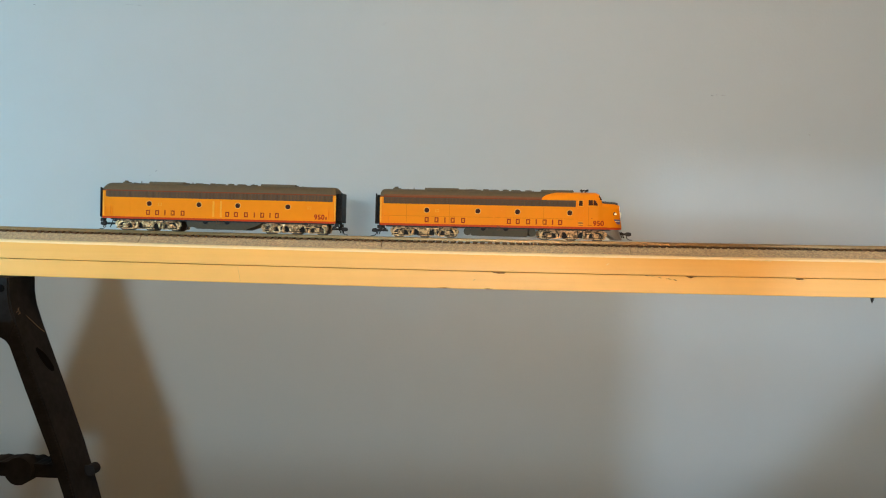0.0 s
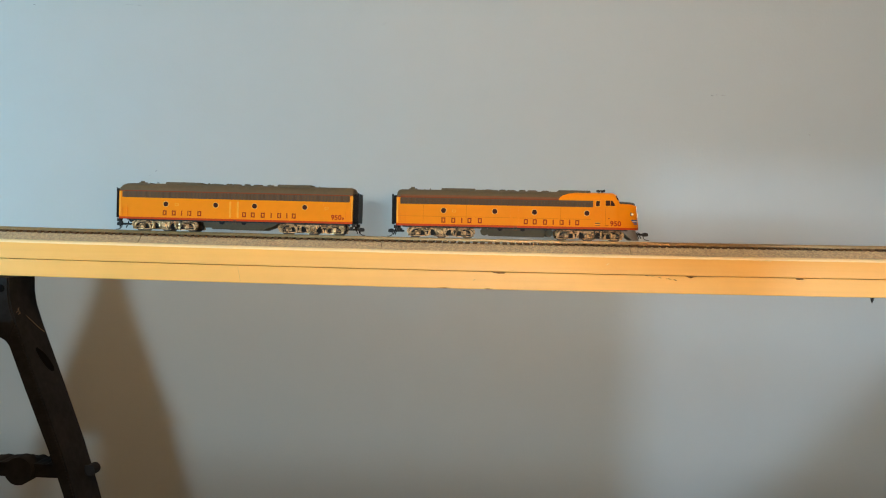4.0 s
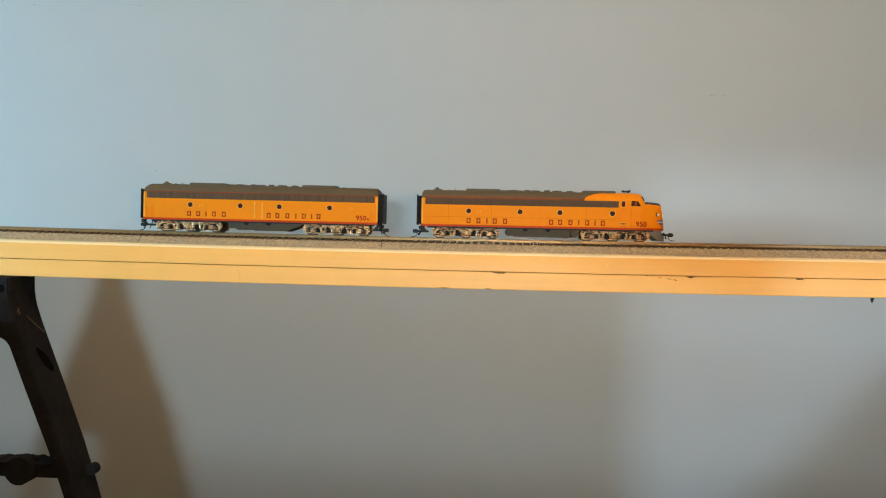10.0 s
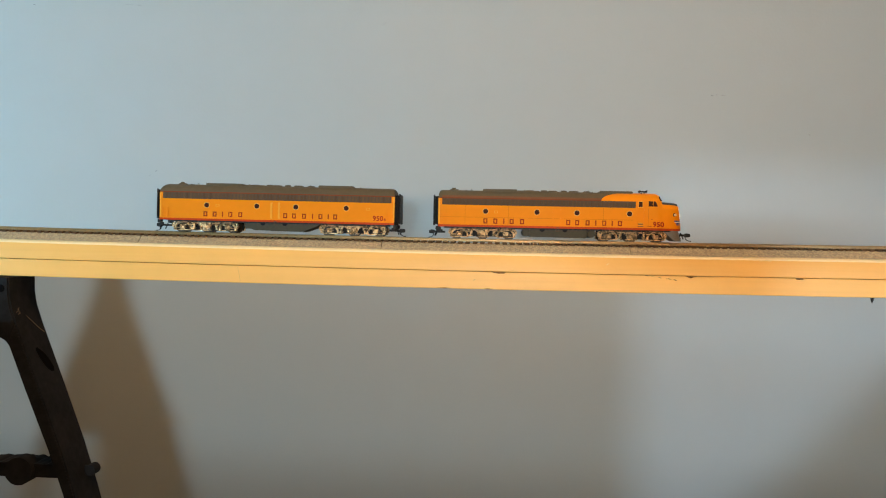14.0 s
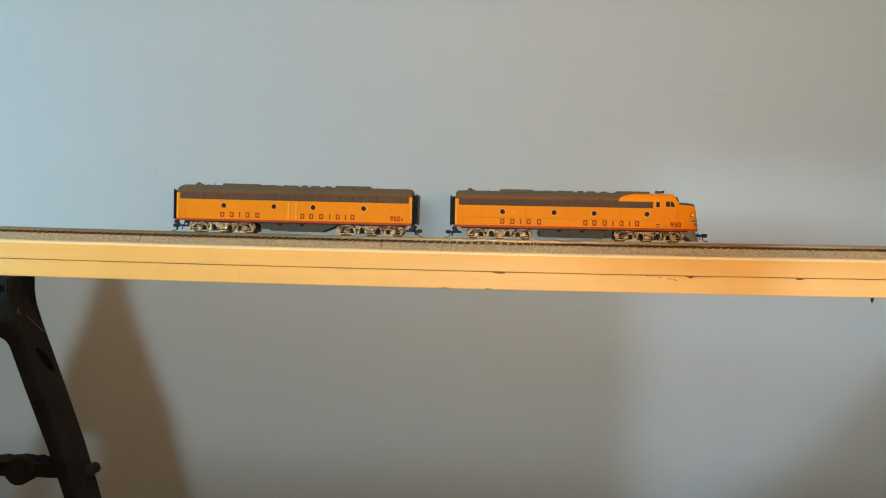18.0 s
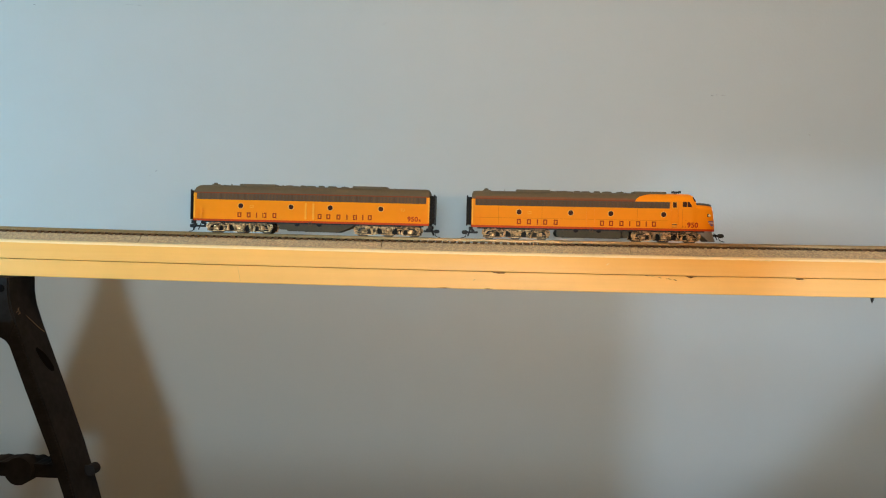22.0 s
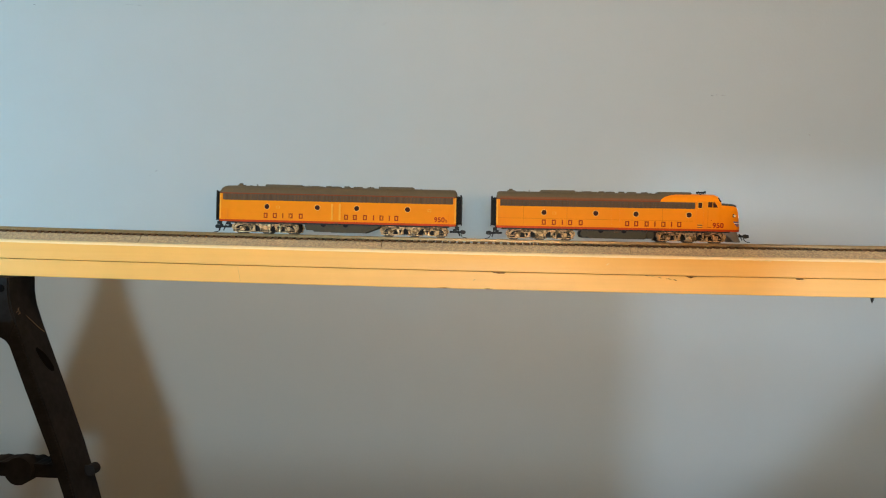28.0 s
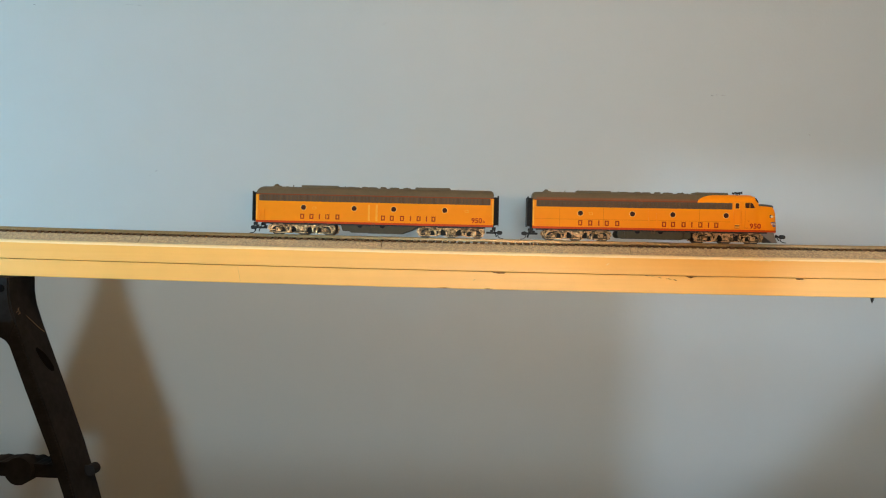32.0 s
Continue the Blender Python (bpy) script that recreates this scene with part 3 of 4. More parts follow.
def add_coupler(root, x, d, z=17.6):
    """Knuckle coupler that looks along d = +1 or -1, with its curved trip pin."""
    bm = bm_new()
    box(bm, *sorted((x - d * 7, x + d * 3.6)), -1.2, 1.2, z - 1.0, z + 1.0, 0.3)
    cp = lp("coupler", bm, M_STEEL, root, "black knuckle coupler", smooth=True)
    bm = bm_new()
    prism(bm, [(x + d * 3.2, z - 1.7), (x + d * 3.2, z + 1.7), (x + d * 5.6, z + 2.0), (x + d * 8.2, z + 1.4), (x + d * 8.2, z - 1.4), (x + d * 5.6, z - 1.9)], -2.2, 1.4)
    bmesh.ops.bevel(bm, geom=bm.edges[:], offset=0.4, segments=2, affect="EDGES")
    lp("knuckle", bm, M_STEEL, cp, smooth=True)
    bm = bm_new()
    tube(bm, [(x + d * 4.2, 0.3, z - 1), (x + d * 4.1, 0.2, z - 2.6), (x + d * 4.6, -0.2, z - 3.9), (x + d * 6.0, -0.8, z - 4.9), (x + d * 7.6, -1.4, z - 5.3), (x + d * 9.0, -2.0, z - 5.4)], 0.38, 8)
    lp("trip_pin", bm, M_STEEL, cp, smooth=True)


def add_diaphragm(root, x, d):
    """Black rubber gangway bellows on the body's end."""
    bm = bm_new()
    box(bm, *sorted((x, x + d * 0.6)), -16.9, 16.9, 22.8, 50.6, 0.2)
    box(bm, *sorted((x + d * 0.5, x + d * 2.2)), -12.5, 12.5, 24.4, 50.8, 0.5)
    lp("end_wall", bm, M_BLACK, root, "black end wall")
    bm = bm_new()
    for k in range(3):
        box(bm, *sorted((x + d * (1.9 + k * 1.0), x + d * (2.6 + k * 1.0))), -11.5 + 0.2 * k, 11.5 - 0.2 * k, 24.6, 51.0 - 0.3 * k, 0.25)
    box(bm, *sorted((x + d * 2.0, x + d * 4.4)), -10.6, 10.6, 25.2, 50.2, 0.3)
    dia = lp("diaphragm", bm, M_BLACK, root, "black rubber gangway bellows")
    bm = bm_new()
    box(bm, *sorted((x + d * 4.3, x + d * 5.0)), -12.0, 12.0, 23.6, 51.4, 0.3)
    box(bm, *sorted((x + d * 3.4, x + d * 4.9)), -12.4, -11.4, 48.0, 52.0, 0.2)
    lp("face_plate", bm, M_STEEL, dia)
    for s in (-1, 1):
        bm = bm_new()
        box(bm, *sorted((x - d * 1, x + d * 2.4)), *sorted((s * 12.5, s * 16.2)), 19.6, 22.8, 0.3)
        box(bm, *sorted((x - d * 2.6, x + d * 0.2)), *sorted((s * 13.0, s * 16.0)), 17.4, 20.2, 0.3)
        lp("end_step", bm, M_STEEL, root)
        bm = bm_new()
        tube(bm, [(x + d * 0.5, s * 8, 22.6), (x + d * 1.6, s * 8, 20.0), (x + d * 2.0, s * 7.6, 17.4), (x + d * 3.2, s * 7.2, 15.2), (x + d * 3.4, s * 7, 13.8)], 0.5, 8)
        lp("brake_hose", bm, M_BLACK, root, smooth=True)


def add_truck(root, cx, wheels):
    """Six-wheel truck: dark bolster, two cast silver side frames, three turning wheelsets."""
    bm = bm_new()
    box(bm, -24, 24, -6, 6, 17.5, 22.0, 0.5)
    box(bm, -6, 6, -12, 12, 18.5, 22.4, 0.5)
    bmesh.ops.translate(bm, verts=bm.verts, vec=(cx, 0, 0))
    tr = lp("truck", bm, M_UNDER, root, "six-wheel truck with silver side frames")
    for s in (-1, 1):
        bm = bm_new()

        def slab(pts, out=0.0):
            prism(bm, [(cx + a, b) for a, b in pts], *sorted((s * 11.4, s * (13.0 + out))))

        def arch(ax, r0, r1, zc, out):
            arc = [math.pi * k / 12 for k in range(13)]
            slab([(ax + r1 * math.cos(a), zc + 0.78 * r1 * math.sin(a)) for a in arc] + [(ax + r0 * math.cos(a), zc + 0.78 * r0 * math.sin(a)) for a in arc[::-1]], out)
        # top rail, then an arched frame over each outer axle
        slab([(-31.0, 19.8), (-30.0, 20.9), (30.0, 20.9), (31.0, 19.8), (29.6, 19.5), (-29.6, 19.5)], -0.2)
        for e in (-1, 1):
            ax = e * 21.6
            arch(ax, 6.7, 8.5, 15.0, 1.0)
            for q in (-1, 1):
                slab([(ax + q * 6.7, 15.2), (ax + q * 8.5, 15.2), (ax + q * 9.0, 13.5), (ax + q * 6.6, 13.3)], 1.0)
            # journal box with its round lid, and the bar that ties the arch below it
            box(bm, cx + ax - 3.0, cx + ax + 3.0, *sorted((s * 11.6, s * 14.8)), 14.4, 18.4, 0.8)
            cyl(bm, (cx + ax, s * 14.9, 16.5), "Y", 1.5, 0.9, 16)
            box(bm, cx + ax - 7.4, cx + ax + 7.4, *sorted((s * 12.0, s * 13.8)), 13.0, 13.9, 0.3)
            # brake cylinder and its rod on top of the arch
            cyl(bm, (cx + ax + e * 0.6, s * 13.8, 21.7), "X", 1.25, 8.4, 14)
            cyl(bm, (cx + ax - e * 6.4, s * 13.8, 21.7), "X", 0.5, 5.0, 10)
            # swing hanger that leans from the arch to the bolster
            slab([(e * 8.8, 20.4), (e * 10.2, 20.6), (e * 12.6, 14.2), (e * 11.2, 13.8)], 1.2)
            # coil springs between hanger and arch
            for k in range(4):
                cyl(bm, (cx + e * 10.6, s * 12.2, 14.6 + k * 1.25), "Z", 1.3, 0.7, 12)
            slab([(e * 29.2, 20.0), (e * 31.4, 20.0), (e * 31.9, 17.0), (e * 30.6, 15.2), (e * 29.6, 16.6)], 0.5)
            cyl(bm, (cx + e * 30.6, s * 13.8, 17.4), "Y", 0.9, 1.4, 12)
        # bolster casting over the middle axle, with its leaf spring and lid
        slab([(-7.6, 20.6), (7.6, 20.6), (6.8, 18.8), (5.2, 17.6), (4.4, 14.6), (-4.4, 14.6), (-5.2, 17.6), (-6.8, 18.8)], 1.3)
        for k in range(4):
            box(bm, cx - 6.6 + 0.9 * k, cx + 6.6 - 0.9 * k, *sorted((s * 13.8, s * 15.0)), 19.0 - 0.62 * k, 19.45 - 0.62 * k, 0.1, 1)
        cyl(bm, (cx, s * 14.6, 15.7), "Y", 1.3, 0.9, 16)
        box(bm, cx - 6.2, cx + 6.2, *sorted((s * 12.0, s * 13.9)), 13.1, 14.0, 0.3)
        frame_ob = lp("side_frame", bm, M_SILVER, tr, "weathered silver cast side frame", smooth=True)
        for e in (-1, 1):
            bm = bm_new()
            cyl(bm, (cx + e * 15.2, s * 14.6, 18.6), "X", 0.45, 11.0, 8)
            cyl(bm, (cx + e * 10.0, s * 14.6, 18.6), "Y", 0.8, 1.2, 10)
            cyl(bm, (cx + e * 27.6, s * 14.2, 15.6), "X", 0.4, 5.4, 8)
            lp("brake_rod", bm, M_SILVER, frame_ob, smooth=True)
        # thin dark boxes on the casting paint the shade of its slots
        bm = bm_new()
        for e in (-1, 1):
            for q in (-2.6, 2.6):
                box(bm, cx + e * 21.6 + q - 0.3, cx + e * 21.6 + q + 0.3, *sorted((s * 14.7, s * 14.95)), 14.6, 18.2)
            box(bm, cx + e * 21.6 - 4.6, cx + e * 21.6 + 4.6, *sorted((s * 13.9, s * 15.1)), 20.0, 20.45)
            box(bm, cx + e * 6.1 - 0.35, cx + e * 6.1 + 0.35, *sorted((s * 14.0, s * 14.5)), 18.2, 20.4)
            box(bm, cx + e * 2.9 - 0.3, cx + e * 2.9 + 0.3, *sorted((s * 14.0, s * 14.5)), 14.8, 17.0)
            box(bm, cx + e * 15.0 - 1.4, cx + e * 15.0 + 1.4, *sorted((s * 12.6, s * 13.2)), 19.6, 20.8)
        box(bm, cx - 5.0, cx + 5.0, *sorted((s * 14.2, s * 14.5)), 17.35, 17.75)
        lp("slot_shade", bm, M_GAP_SHADE, frame_ob)
    # black sheets added behind the frames for the dark void between castings
    for s in (-1, 1):
        bm = bm_new()
        box(bm, cx - 30, cx + 30, *sorted((s * 10.2, s * 10.8)), 13.9, 21.8, 0.2)
        lp("void_sheet", bm, M_BLACK, tr)
    for ax in (-24.6, 0, 24.6):
        bm = bm_new()
        cyl(bm, (0, 0, 0), "Y", 1.2, 22.0, 12)
        for s in (-1, 1):
            cyl(bm, (0, s * 8.6, 0), "Y", 5.25, 2.2, 28)
            cyl(bm, (0, s * 7.3, 0), "Y", 5.9, 0.5, 28)
            cyl(bm, (0, s * 9.72, 0), "Y", 3.9, 0.2, 24)
            for k in range(5):
                a = 2 * math.pi * k / 5
                box(bm, math.cos(a) * 2.6 - 0.5, math.cos(a) * 2.6 + 0.5, *sorted((s * 9.5, s * 9.95)), math.sin(a) * 2.6 - 0.5, math.sin(a) * 2.6 + 0.5)
        ws = part("wheelset", bm, M_WHEEL, tr, "blackened wheelset", smooth=True)
        ws.location = ((cx + ax) * 0.001, 0, 0.00525)
        wheels.append(ws)
    # sand pipes and dark hangers seen between the frame castings
    for s in (-1, 1):
        for a in (-28.5, -20.5, 20.5, 28.5):
            bm = bm_new()
            tube(bm, [(cx + a, s * 12.2, 21), (cx + a, s * 12.6, 17), (cx + a - 1.2, s * 12.4, 13.4)], 0.4, 6)
            lp("sand_pipe", bm, M_STEEL, tr, smooth=True)


def add_tank(root, rounded):
    bm = bm_new()
    if rounded:
        prism(bm, [(-24.5, 22.8), (-24.5, 15.2), (-23.5, 14.4), (27.5, 14.0), (28.5, 15.0), (28.5, 22.8)], -14.5, 14.5)
        box(bm, -22.5, 26.5, -15.5, 15.5, 14.6, 18.6, 0.9)
    else:
        prism(bm, [(-31.5, 22.8), (-29.5, 16.0), (-8, 15.4), (-6, 14.2), (25, 14.2), (28, 15.6), (39, 19.8), (41, 22.8)], -14.5, 14.5)
        box(bm, -23, 25, -15.5, 15.5, 14.6, 18.9, 0.9)
    bmesh.ops.bevel(bm, geom=[e for e in bm.edges if e.calc_length() > 20], offset=0.5, segments=2, affect="EDGES")
    tank = lp("fuel_tank", bm, M_UNDER, root, "dark olive-grey fuel tank", smooth=True)
    if rounded:
        for x in (-27.5, 32.5):
            bm = bm_new()
            cyl(bm, (x, 0, 18.4), "Y", 3.7, 27, 24)
            lp("air_tank", bm, M_UNDER, root, "dark round air reservoir", smooth=True)
    for x, s in ((-13, -1), (8, -1), (-13, 1), (8, 1)):
        bm = bm_new()
        cyl(bm, (x, s * 15.0, 21.6), "Y", 2.4, 0.8, 18)
        box(bm, x - 2.6, x + 2.6, *sorted((s * 14.6, s * 15.4)), 21.6, 22.7, 0.2)
        lp("filler_cap", bm, M_BLACK, tank, smooth=True)
    bm = bm_new()
    box(bm, -104, 104, -15.8, 15.8, 21.4, 22.7, 0.2)
    lp("underframe", bm, M_STEEL, root, "dark underframe")


def add_roof_gear(root, long_panels, fans, vent):
    for x0, x1 in long_panels:
        bm = bm_new()
        box(bm, x0, x1, -8.5, 8.5, 55.6, 58.5, 0.5)
        box(bm, x0 + 1, x1 - 1, -9.4, 9.4, 55.2, 57.4, 0.4)
        hatch = lp("roof_hatch", bm, M_ROOF, root, "raised brown roof hatch")
        for k in range(int((x1 - x0) / 3.2)):
            bm = bm_new()
            box(bm, x0 + 1.4 + k * 3.2, x0 + 2.6 + k * 3.2, -7, 7, 58.3, 58.62, 0.1, 1)
            lp("louvre", bm, M_ROOF, hatch)
    x1 = long_panels[0][1]
    bm = bm_new()
    box(bm, x1 + 0.2, x1 + 21, -7.5, 7.5, 56.0, 57.55, 0.3)
    lp("roof_walkway", bm, M_ROOF, root)
    for x, r, h in fans:
        bm = bm_new()
        cyl(bm, (x, 0, 56.9), "Z", r, 1.5 + h, 26)
        cyl(bm, (x, 0, 57.8 + h / 2), "Z", r * 0.86, 0.5, 26, r2=r * 0.5)
        fan = lp("roof_fan", bm, M_ROOF, root, "round brown roof fan", smooth=True)
        bm = bm_new()
        for k in range(6):
            a = math.pi * k / 6
            tube(bm, [(x - r * 0.8 * math.cos(a), -r * 0.8 * math.sin(a), 57.9 + h / 2), (x + r * 0.8 * math.cos(a), r * 0.8 * math.sin(a), 57.9 + h / 2)], 0.14, 4)
        lp("fan_guard", bm, M_ROOF, fan)
    for x in vent:
        bm = bm_new()
        cyl(bm, (x, 0, 57.2), "Z", 4.3, 1.6, 22, r2=3.8)
        cyl(bm, (x - 0.6, 0, 58.6), "Z", 2.3, 1.6, 18, r2=1.6)
        lp("steam_vent", bm, M_ROOF, root, "small round roof vent", smooth=True)
    for x in (-84, -30, 33, 78):
        bm = bm_new()
        box(bm, x - 0.25, x + 0.25, -11, 11, 56.0, 57.15)
        lp("roof_seam", bm, M_ROOF, root)
    for x in (-79, -29.5, 29.5):
        bm = bm_new()
        tube(bm, [(x, -6, 56.4), (x, -6, 58.2), (x, -3, 58.2), (x, -3, 56.4)], 0.3, 6)
        lp("lifting_eye", bm, M_ROOF, root)


def add_side_detail(root, side, ends, door_x):
    y = side * 17.2
    # panel seams, raised just above the paint
    for x in (-84.5, -44.5, 42.5, 83.5):
        bm = bm_new()
        box(bm, x - 0.18, x + 0.18, *sorted((y, y + side * 0.12)), 25.2, 42.6)
        lp("panel_seam", bm, M_YELLOW if ends else M_SEAM, root)
    bm = bm_new()
    box(bm, -108, 70, *sorted((y, y + side * 0.15)), 31.4, 31.75)
    lp("side_seam", bm, M_YELLOW if ends else M_SEAM, root)
    # middle door between two upright handrail strips
    bm = bm_new()
    frame_bars(bm, door_x[0], door_x[1], 25.3, 42.4, y, 0.45, side * 0.4)
    box(bm, door_x[0] + 0.45, door_x[1] - 0.45, *sorted((y - side * 0.3, y + side * 0.12)), 25.75, 41.95)
    lp("side_door", bm, M_YELLOW, root)
    for x in door_x:
        bm = bm_new()
        w = 0.95 if ends else 0.75
        box(bm, x - w, x + w, *sorted((y - side * 0.2, y + side * 0.65)), 25.6, 41.2, 0.35)
        lp("handrail", bm, M_PALE if ends else M_YELLOW, root, smooth=True)
    # small step bracket under the door
    mid = (door_x[0] + door_x[1]) / 2 + 0.6
    bm = bm_new()
    box(bm, mid - 1.5, mid + 1.5, *sorted((side * 16.4, side * 17.9)), 22.9, 23.5, 0.1, 1)
    for q in (-1.3, 1.3):
        box(bm, mid + q - 0.25, mid + q + 0.25, *sorted((side * 16.6, side * 17.3)), 20.0, 23.0)
    box(bm, mid - 1.7, mid + 1.7, *sorted((side * 16.4, side * 17.9)), 19.7, 20.3, 0.1, 1)
    lp("side_step", bm, M_GRILLE, root)
    # filler hatch beside the first porthole
    for x in ((-56.0, 86.5) if ends else (-56.0,)):
        bm = bm_new()
        frame_bars(bm, x - 1.7, x + 1.7, 35.6, 38.0, y, 0.4, side * 0.3)
        lp("filler_hatch", bm, M_PALE, root)
    # ladder irons at the ends
    for x0 in ([-109.4, 103.2] if ends else [-107.5]):
        bm = bm_new()
        frame_bars(bm, x0 + 1.2, x0 + 6.2, 25.4, 32.6, y, 0.4, side * 0.35)
        lp("step_frame", bm, M_YELLOW, root)
        for dx in (1.2, 6.2):
            bm = bm_new()
            tube(bm, [(x0 + dx, y, 25.6), (x0 + dx, y + side * 0.8, 26.0), (x0 + dx, y + side * 0.8, 34), (x0 + dx, y, 34.4)], 0.25, 6)
            lp("grab_iron", bm, M_YELLOW, root, smooth=True)


def booster_unit():
    root = tagged(new("model_locomotive"), "yellow model booster locomotive with brown roof on the track", "model train",
                  group="model locomotives")
    wheels = []
    stations = [(-111.3, 52.4), (-111.0, 54.0), (-110.3, 55.5), (-108.9, 56.5), (-106.5, 57.0), (0, 57.0), (107.6, 57.0), (109.4, 56.6), (110.5, 55.9), (111.1, 54.6), (111.3, 53.0)]
    rings = [ring(x, 17.2, t) for x, t in stations]
    bm = bm_new()
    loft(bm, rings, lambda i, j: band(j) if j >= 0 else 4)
    # the painted grille shade stops short of the ends: repaint the end bays
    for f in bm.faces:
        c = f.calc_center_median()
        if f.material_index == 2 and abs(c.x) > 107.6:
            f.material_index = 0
    lp("body_shell", bm, [M_YELLOW, M_RED, M_GAP_SHADE, M_PIN, M_ROOF], root, "yellow body with red stripe and brown roof", smooth=True)
    for side in (-1, 1):
        add_grille(root, -107.4, 107.4, side, False)
        add_side_detail(root, side, True, (-4.6, 2.6))
        for x in (-66.2, -18.5, 18.5, 66.1):
            add_porthole(root, x, 37.2, side)
        for e in (-1, 1):
            bm = bm_new()
            box(bm, *sorted((e * 109.6, e * 111.42)), *sorted((side * 16.3, side * 17.35)), 25.2, 49.0, 0.3)
            lp("corner_post", bm, M_PALE, root, "pale worn yellow corner")
        xs = [-67.4, -58.6, -51.1, -43.6, -34.1, 8.6, 16.9, 26.4, 34.4, 41.9, 49.3, 55.8]
        add_markings(root, xs if side < 0 else [-x for x in xs], (2, 8, 10), 26.5, 31.2, side)
        add_number(root, "950", 91.0 if side < 0 else -91.0, 26.3, 6.3, side, 1.0)
        add_number(root, "B", 101.5 if side < 0 else -101.5, 26.3, 3.2, side)
    for e in (-1, 1):
        add_diaphragm(root, e * 111.3, e)
        add_coupler(root, e * 112.0, e)
    add_roof_gear(root, ((-70.5, -36.0), (37.5, 70.5)), ((-24, 4.6, 0.5), (-11, 3.2, 0.9), (-3.5, 4.6, 0.3), (6.5, 3.0, 1.0), (17, 4.6, 0.5), (29, 3.6, 0.2)), (-95.5,))
    add_tank(root, False)
    add_truck(root, -68.5, wheels)
    add_truck(root, 72.0, wheels)
    return root, wheels


def cab_unit():
    root = tagged(new("model_locomotive"), "yellow model cab locomotive with rounded nose on the track", "model train",
                  group="model locomotives")
    wheels = []
    rows = [ring(-109.4, 17.2, 53.2), ring(-109.2, 17.2, 54.8), ring(-108.7, 17.2, 55.9), ring(-107.7, 17.2, 56.6), ring(-106.0, 17.2, 57.0), ring(-20, 17.2, 57.0)]

    def swoosh(z):
        u = max(0.0, min(1.0, (z - 49.6) / 7.0))
        return 3.2 * u + 14.0 * u ** 3
    rows.append(ring(40.5, 17.2, 57.0, lean=swoosh))
    n_sw = len(rows) - 1
    rows.append(ring(71.6, 17.2, 57.0))

    def fore(x):
        return x if x < 91 else 90.4 + (x - 91) * 0.90
    rows += [ring(fore(x), w, t) for x, w, t in ((80.0, 17.2, 57.0), (91.6, 17.2, 56.9), (93.0, 17.15, 56.4), (94.1, 17.0, 55.2), (95.1, 16.8, 53.2), (96.5, 16.4, 50.0))]
    nose = [(97.6, 16.2, 48.1), (99.4, 16.0, 47.9), (103.5, 15.4, 47.75), (108.0, 14.4, 47.5), (111.5, 13.2, 47.2), (113.4, 12.2, 46.8), (114.9, 11.2, 45.4), (115.8, 10.2, 43.0),
            (116.5, 9.2, 39.6), (117.2, 7.9, 35.2), (118.2, 6.6, 31.0), (119.0, 5.0, 27.6), (119.5, 3.2, 25.4)]
    nose = [(fore(x), w, t) for x, w, t in nose]

    def flank(x):
        """Half-width of the nose at x."""
        for (xa, wa, _), (xb, wb, _) in zip(nose, nose[1:]):
            if xa <= x <= xb:
                return wa + (wb - wa) * (x - xa) / (xb - xa)
        return nose[0][1]
    rows += [ring(x, w, t) for x, w, t in nose]

    def paint(i, j):
        b = band(j) if j >= 0 else (1 if j == -1 else 0)
        if i == 0 and j == -2:
            return 4
        if j < 0:
            return b
        k = j if j < len(HALF) - 1 else NSEG - 1 - j
        if k == 0:
            return 1
        if i < n_sw:
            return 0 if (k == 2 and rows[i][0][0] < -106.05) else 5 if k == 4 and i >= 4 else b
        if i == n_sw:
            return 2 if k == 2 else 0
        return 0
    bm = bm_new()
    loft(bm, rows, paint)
    lp("body_shell", bm, [M_YELLOW, M_RED, M_GAP_SHADE, M_PIN, M_ROOF, M_EDGE], root, "yellow body with rounded nose and red stripe", smooth=True)
    for side in (-1, 1):
        y = side * 17.2
        add_grille(root, -105.6, 71.4, side, True)
        add_side_detail(root, side, False, (-3.2, 4.0))
        for x in (-65.6, -18.2, 18.4, 66.4):
            add_porthole(root, x, 37.2, side)
        bm = bm_new()
        box(bm, -109.52, -107.6, *sorted((side * 16.3, side * 17.35)), 25.2, 49.0, 0.3)
        lp("corner_post", bm, M_PALE, root, "pale worn yellow corner")
        # cab door with its window, side window
        bm = bm_new()
        frame_bars(bm, 73.0, 79.6, 25.4, 50.4, y, 0.4, side * 0.35)
        door = lp("cab_door", bm, M_YELLOW, root)
        bm = bm_new()
        box(bm, 74.6, 78.0, *sorted((y - side * 0.2, y + side * 0.14)), 43.8, 48.6)
        lp("window", bm, M_GLASS, door)
        bm = bm_new()
        frame_bars(bm, 74.1, 78.5, 43.3, 49.1, y, 0.5, side * 0.35)
        lp("window_frame", bm, M_PALE, door)
        for x in (73.0, 79.9):
            bm = bm_new()
            tube(bm, [(x, y, 27), (x, y + side * 1.0, 27.4), (x, y + side * 1.0, 41), (x, y, 41.4)], 0.28, 6)
            lp("handrail", bm, M_YELLOW, door, smooth=True)
        bm = bm_new()
        prism(bm, [(83.4, 44.4), (92.0, 44.4), (91.3, 46.4), (89.4, 49.2), (83.4, 49.2)], *sorted((y - side * 0.6, y + side * 0.12)))
        win = lp("cab_window", bm, M_GLASS, root, "dark cab side window")
        bm = bm_new()
        o = [(82.8, 43.8), (92.8, 43.8), (92.0, 46.6), (89.8, 49.8), (82.8, 49.8)]
        q = [(83.4, 44.4), (92.0, 44.4), (91.3, 46.4), (89.4, 49.2), (83.4, 49.2)]
        for a in range(5):
            b = (a + 1) % 5
